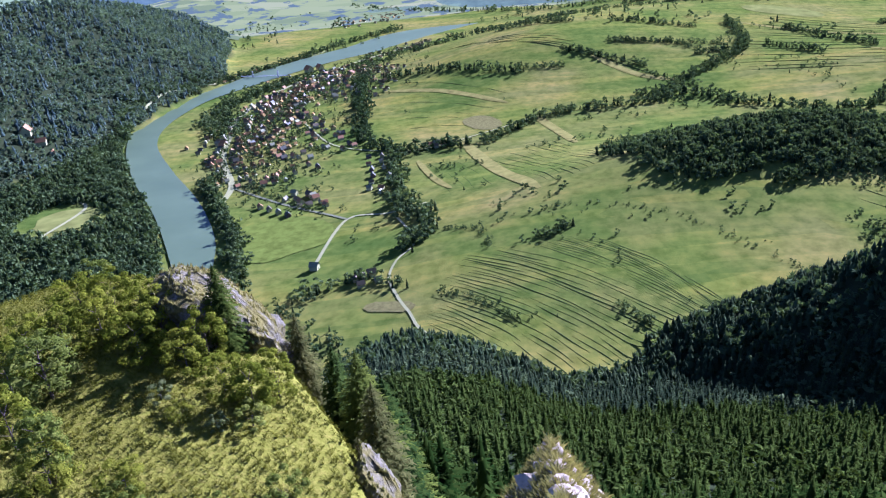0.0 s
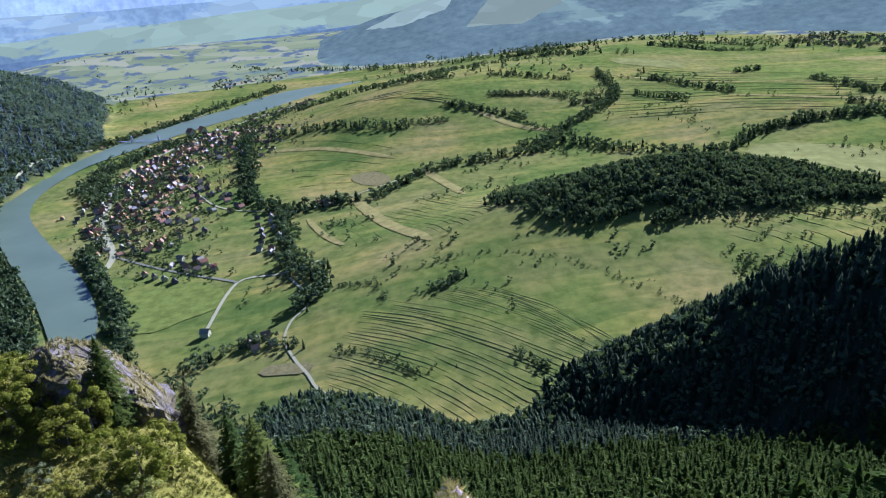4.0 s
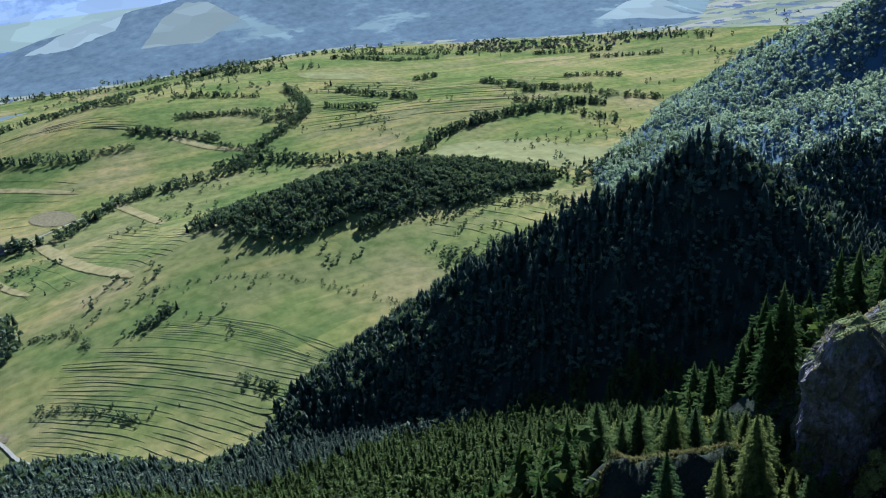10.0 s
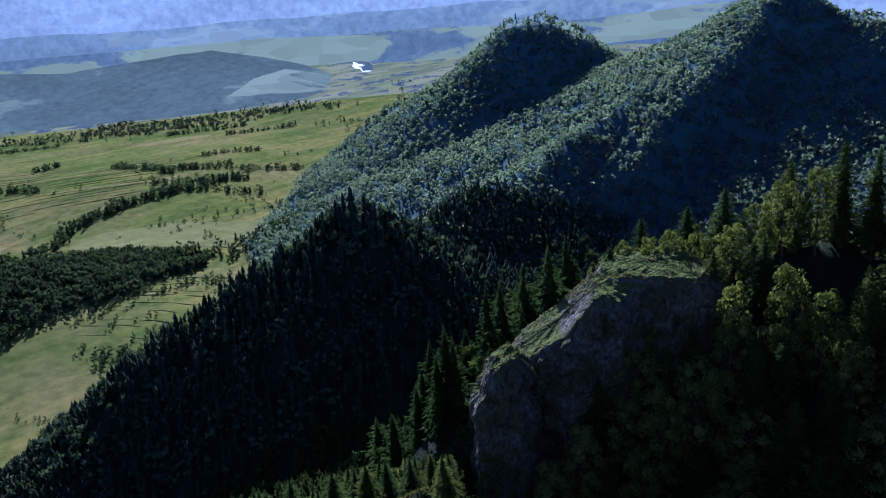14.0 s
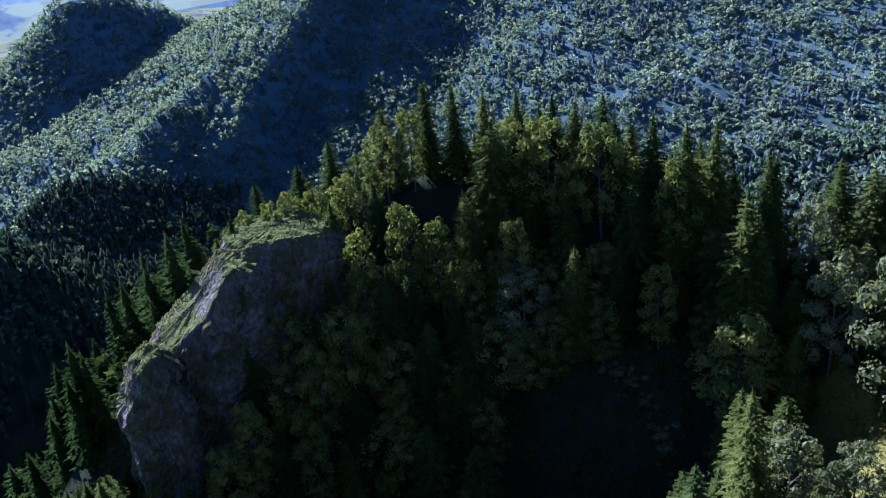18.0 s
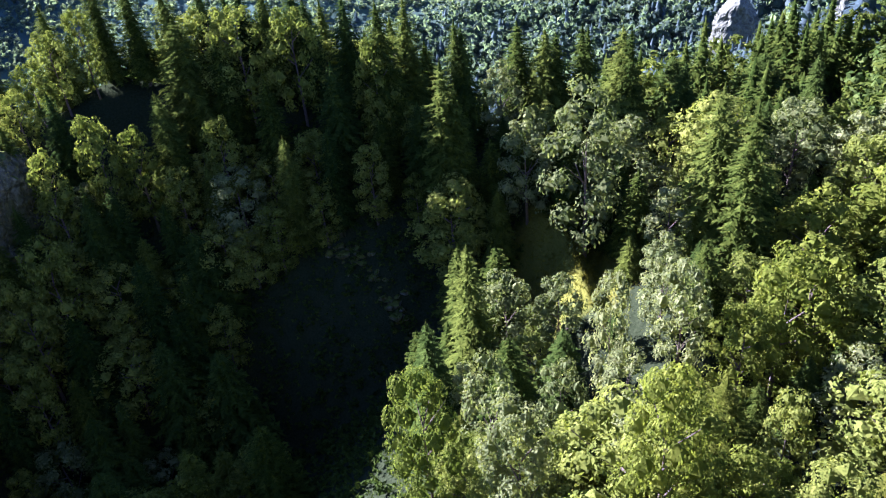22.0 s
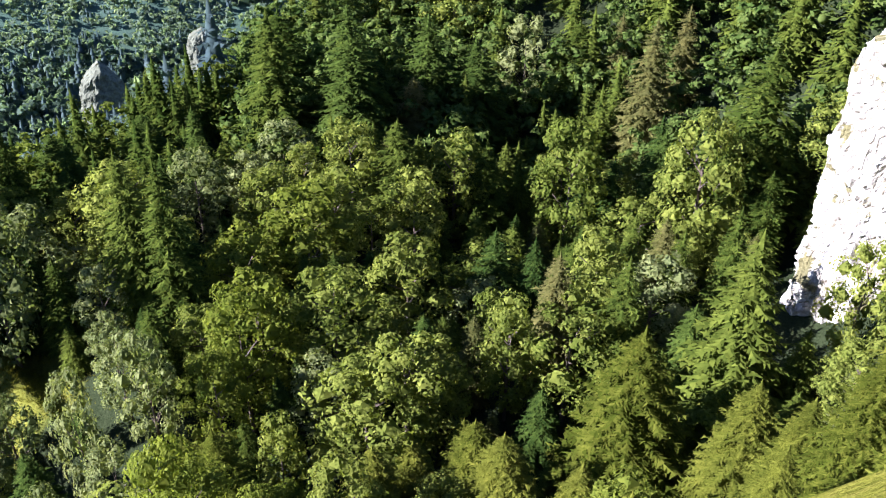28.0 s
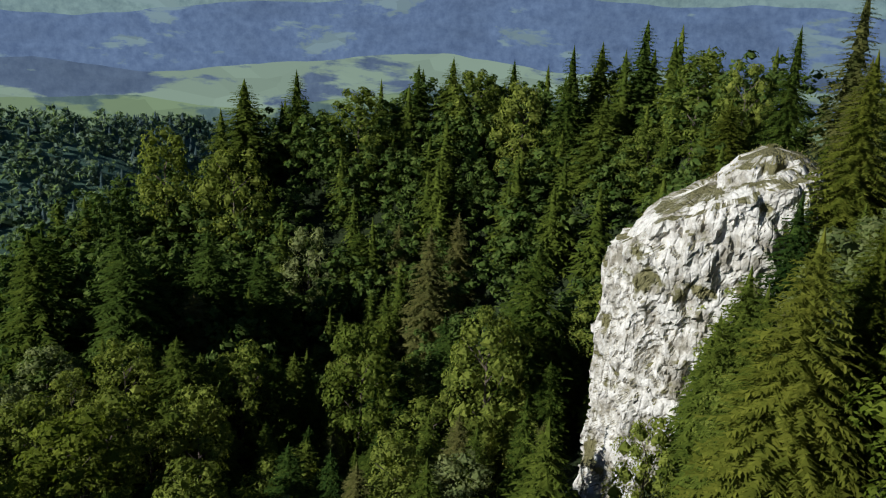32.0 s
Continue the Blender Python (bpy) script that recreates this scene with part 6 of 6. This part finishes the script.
for b, r in spots():
    x, y = at(b, r)
    if open_ground(np.array(x), np.array(y)) or (b < 84 and r < 92) or (b < 55 and r < 96) or (60 < b < 81 and r > 147) or (60 < b < 97 and r > 120 and pyr.random() < 0.5):
        continue
    conifer = pyr.random() < (0.85 if b < 60 else 0.42 if b < 100 else 0.3 if b < 140 else 0.42 if r > 80 or b < 160 else 0.85)
    gap = 4.4 if b < 100 else (4.4 if r < 45 else 5.6) if conifer else (4.6 if r < 45 else 7.2)
    if any((x - u) ** 2 + (y - v) ** 2 < gap * gap for u, v in grown):
        continue
    z = float(land(x, y))
    h = pyr.uniform(16, 27) if conifer else pyr.uniform(12, 20) if b < 100 else pyr.uniform(16, 25)
    # the crowns below the platform stay under the line of sight to what lies behind them
    if b < 56:
        cap = 520 - r * math.tan(radians(36 if r < 122 else 33))
    elif 59 < b < 97 and r < 150:
        cap = 520 - r * math.tan(radians(37 if b > 84 and r < 100 else 27 if r < 125 else 24.5))
    elif 97 <= b < 101 and r < 100:
        cap = 520 - r * math.tan(radians(38))
    elif 103 < b < 117 and r < 103:
        cap = 520 - r * math.tan(radians(38.5))
    elif 97 <= b < 121 and r < 150:
        cap = 520 - r * math.tan(radians(23.5))
    elif b < 165:
        cap = 520 - r * math.tan(radians(29 if r < 75 else 20)) if r < 105 else 900
    else:
        cap = 520 - r * math.tan(radians(float(np.interp(b, (165, 177, 180, 184, 190), (33, 33, 25, 11, 5))))) if r < 122 else 900
    if b > 90:
        cap = min(cap, 520 + r * math.tan(radians(under(b, r))))
    if 80 < b < 98 and r < 129:
        continue
    h = min(h, cap - z)
    if h < (6.5 if r > 45 else 3.0):
        continue
    grown.append((x, y))
    if conifer:
        k = pyr.choice((0, 1, 2, 3, 4)) if b < 140 else pyr.choice((0, 0, 1, 2, 3, 4, 5))
        stand(*((CLOSE_FIRS, k % 2) if r < 72 else (FIRS, k)), x, y, h, pyr.uniform(0.95, 1.35))
    elif r < 68:
        stand(FINE_LEAVED, pyr.choice((0, 0, 1, 1, 2)), x, y, h, pyr.uniform(0.85, 1.15))
    else:
        stand(BROADS, pyr.choice((0, 0, 1, 1, 2, 3, 3, 4, 5) if b < 130 else (0, 0, 1, 2, 2, 3, 4)), x, y, h, pyr.uniform(0.9, 1.2) if b < 100 else pyr.uniform(0.9, 1.25))

# trees and bushes on the grassy crag: kind, bearing, distance, height, girth
for kinds, k, b, r, h, stout in (
        (SHRUBS, 0, -34.1, 65, 4.7, 1.0), (SHRUBS, 1, -31.6, 65, 5.2, 1.0), (SHRUBS, 0, -29.6, 61, 4.7, 1.1), (SHRUBS, 1, -27.6, 64, 5.2, 1.1), (SHRUBS, 0, -26.6, 58, 4.2, 1.1), (SHRUBS, 1, -24.8, 60, 5.2, 1.1), (SHRUBS, 0, -24.3, 54, 3.9, 1.1), (SHRUBS, 1, -22.4, 52, 4.7, 1.0), (SHRUBS, 2, -32.4, 71, 4.2, 1.1), (SHRUBS, 0, -30.3, 71, 4.2, 1.1), (SHRUBS, 0, -28.6, 68, 4.2, 1.1), (SHRUBS, 1, -36.3, 66, 4.7, 1.1), (SHRUBS, 0, -38.2, 62, 5.2, 1.0), (SHRUBS, 1, -39.2, 55, 5.2, 1.1), (SHRUBS, 2, -38, 49, 3.8, 1.1), (SHRUBS, 2, -33.2, 46, 2.5, 1.3), (SHRUBS, 1, -20.3, 54, 4.7, 1.0), (SHRUBS, 0, -26.0, 66, 4.5, 1.1), (SHRUBS, 2, -28.0, 52, 1.7, 1.2), (FIRS, 1, -23.2, 62, 8.0, 1.4),
        (FIRS, 5, -18.0, 64, 10.0, 1.1), (FIRS, 0, -13.8, 58, 14.0, 1.2), (FIRS, 3, -12.0, 60, 15.0, 1.1), (FIRS, 5, -12.9, 54, 12.0, 1.2), (FIRS, 3, -15.6, 62, 12.0, 1.1), (FIRS, 2, -10.8, 66, 13.0, 1.1),
        (BROADS, 0, -36.0, 60, 6.0, 1.3), (BROADS, 3, -37.5, 50, 5.5, 1.3), (BUSHES, 0, -34.0, 44, 2.6, 1.2), (BUSHES, 0, -21.5, 42, 2.8, 1.1), (BUSHES, 0, -27.5, 41, 2.4, 1.2), (BUSHES, 1, -25.5, 50, 1.6, 1.2), (BUSHES, 0, -33.5, 39, 2.0, 1.3),
        (BUSHES, 1, -29.0, 55, 2.0, 1.1), (BUSHES, 0, -22.8, 50, 2.4, 1.2), (BUSHES, 0, -31.0, 80, 3.0, 1.4), (BUSHES, 1, -26.0, 81, 2.5, 1.4)):
    x, y = at(b, r)
    stand(kinds, k, x, y, h, stout)
for k, protos in enumerate((FIRS, BROADS, BUSHES, FINE_LEAVED, SHRUBS, CLOSE_FIRS, SUNNY)):
    for m, o in enumerate(protos):
        x, y = at(212 + 9 * k + 3 * m, 70 + 9 * m)
        o.matrix_basis = pose(x, y, float(land(x, y)) - 0.3, 0, 0, 40 * m)
        h = (16, 13, 3, 13, 4, 14, 13)[k]
        o.scale = (h, h, h)

# pale shrubs on the slope below the white crag: kind, bearing, distance, height
for k, b, r, h in ((2, 171.5, 84, 7), (2, 173.4, 90, 8), (2, 175.2, 92, 7), (2, 177, 93, 6), (0, 178.4, 88, 7), (2, 174.6, 80, 6), (2, 176.8, 76, 6), (2, 178.9, 78, 6), (0, 172.6, 76, 6), (2, 180.2, 84, 6), (2, 182, 66, 5), (2, 184, 60, 5), (0, 187, 55, 5), (2, 190, 52, 4), (2, 185.5, 66, 5)):
    stand(FINE_LEAVED, k, *at(b, r), h, 1.2)

# a dead spruce over the crag
dead = new("dead_spruce")
tagged(dead, "bare grey dead spruce above the crag", "dead tree")
x, y = at(186.6, 112)
dead.matrix_basis = pose(x, y, float(land(x, y)) - 0.3)
bm = bmesh.new()
limb(bm, (0, 0, 0), (0.2, 0, 19), 0.22, 0.05)
part("trunk", bm, bark_mat, dead)
for k in range(34):
    bm = bmesh.new()
    h, a = 7 + 11 * k / 34, k * 2.4
    ln = 2.3 * (1 - (h - 7) / 13) * pyr.uniform(0.6, 1.1)
    limb(bm, (0.01 * h, 0, h), (ln * math.cos(a), ln * math.sin(a), h - 0.15 * ln), 0.05, 0.012, 4)
    part("branch", bm, bark_mat, dead)

# ---- the rib of broken rock below the platform ----
stone_rng = random.Random(9)
ochre_mat = plain("weathered_ochre_limestone", (0.31, 0.255, 0.165), 0.95, 3.0, 0.4, 0.06)
for k in range(240):
    f = stone_rng.random()
    b, r = 1.8 + stone_rng.gauss(0, 4.2), 12 + 11 * f
    x, y = at(b, r)
    s = stone_rng.uniform(0.05, 0.2) * (2.2 if k < 10 else 1)
    bm = bmesh.new()
    bmesh.ops.create_icosphere(bm, subdivisions=2, radius=1)
    for v in bm.verts:
        n = noise.fractal(v.co * 1.3 + Vector((k * 7.1, 0, 0)), 0.8, 2.0, 4)
        v.co *= 1 + 0.3 * n
        v.co.x *= 1.35
        v.co.z *= 0.75
    me = bpy.data.meshes.new("boulder")
    bm.to_mesh(me)
    bm.free()
    me.materials.append(ochre_mat)
    o = tagged(new("boulder", me), "broken white limestone block among dry grass", "boulder", "boulders on the rib")
    o.matrix_basis = pose(x, y, float(land(x, y)) + 0.25 * s, stone_rng.uniform(-20, 20), stone_rng.uniform(-20, 20), stone_rng.uniform(0, 360)) @ Matrix.Diagonal((s, s, s, 1))


# scree in the gully
for k in range(130):
    along = stone_rng.random()
    b = 84 + 12.8 * along + stone_rng.gauss(0, 0.7)
    r = float(np.interp(b, (84, 88, 92, 95, 97), (143, 135, 127, 119, 110))) + stone_rng.gauss(0, 1.8)
    x, y = at(b, r)
    s = stone_rng.uniform(0.25, 0.85) * (1.7 if k < 14 else 1)
    bm = bmesh.new()
    bmesh.ops.create_icosphere(bm, subdivisions=2, radius=1)
    for v in bm.verts:
        v.co *= 1 + 0.5 * noise.fractal(v.co * 1.2 + Vector((k * 5.3, 3, 0)), 0.8, 2.0, 4)
        v.co.z *= 0.6
    me = bpy.data.meshes.new("scree_block")
    bm.to_mesh(me)
    bm.free()
    me.materials.append(weathered_shade_mat)
    o = tagged(new("scree_block", me), "grey limestone block lying in the shaded gully", "rock", "scree in the gully")
    o.matrix_basis = pose(x, y, float(land(x, y)) + 0.1 * s, stone_rng.uniform(-20, 20), stone_rng.uniform(-20, 20), stone_rng.uniform(0, 360)) @ Matrix.Diagonal((s * 1.3, s, s, 1))


# low growth over the floor of the hollow, its dark colour standing for shade
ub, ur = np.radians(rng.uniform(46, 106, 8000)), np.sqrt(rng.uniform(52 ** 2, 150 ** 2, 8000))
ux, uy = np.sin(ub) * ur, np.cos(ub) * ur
tagged(forest("undergrowth", on_land(np.stack([ux, uy], 1), -0.4), rng.uniform(0.9, 2.6, 8000), FERNS, deep_mat, rng, "ferns and saplings coloured dark for the shaded hollow"), category="undergrowth")


def tufts(name, xy, size, mat, label):
    """Grass: clumps of bent blades."""
    p = on_land(xy, -0.03)
    kinds = []
    for _ in range(4):
        vs, fs = [], []
        for k in range(9):
            a, lean_out, w = pyr.random() * 6.28, pyr.uniform(0.15, 0.8), pyr.uniform(0.03, 0.07)
            c, s = math.cos(a), math.sin(a)
            i = len(vs)
            vs += [(-s * w, c * w, 0), (s * w, -c * w, 0), (c * lean_out * 0.5, s * lean_out * 0.5, 0.6), (c * lean_out, s * lean_out, 0.8 + 0.2 * pyr.random())]
            fs += [(i, i + 1, i + 2), (i, i + 2, i + 3)]
        kinds.append((np.array(vs), np.array(fs)))
    tagged(forest(name, p, size * rng.uniform(0.5, 1.3, len(p)), kinds, mat, rng, label), category="grass")


straw_grass_mat = leafy("straw_grass_blades", (0.16, 0.14, 0.05), (0.36, 0.3, 0.13), 0.3, 0.5)
gb2, gr2 = rng.normal(2, 6, 6000), rng.uniform(8, 25, 6000)
tufts("dry_grass", np.stack([np.sin(np.radians(gb2)) * gr2, np.cos(np.radians(gb2)) * gr2], 1), 0.33, straw_grass_mat, "dry straw-coloured grass between the stones")
gb2, gr2 = rng.uniform(-44, -10, 20000), np.sqrt(rng.uniform(26 ** 2, 92 ** 2, 20000))
gx2, gy2 = np.sin(np.radians(gb2)) * gr2, np.cos(np.radians(gb2)) * gr2
ok = land(gx2, gy2) > 470
tufts("meadow_grass", np.stack([gx2[ok], gy2[ok]], 1), 0.36, green_grass_mat, "rough yellow-green grass on the crag top")
kb = rng.uniform(35, 49, 700)
kr = np.interp(kb, (35.4, 37.4, 39.2, 43, 47, 50), (104, 108, 111, 115, 119, 123)) + rng.normal(0, 0.5, 700)
tufts("crest_grass", np.stack([np.sin(np.radians(kb)) * kr, np.cos(np.radians(kb)) * kr], 1), 0.6, dry_mat, "sunlit dry grass along the crest of the dark knob")
mx, my = at(109, 112)
gx2, gy2 = rng.normal(mx, 9, 2500), rng.normal(my, 6, 2500)
tufts("clearing_grass", np.stack([gx2, gy2], 1), 0.5, green_grass_mat, "short green grass in the small clearing")
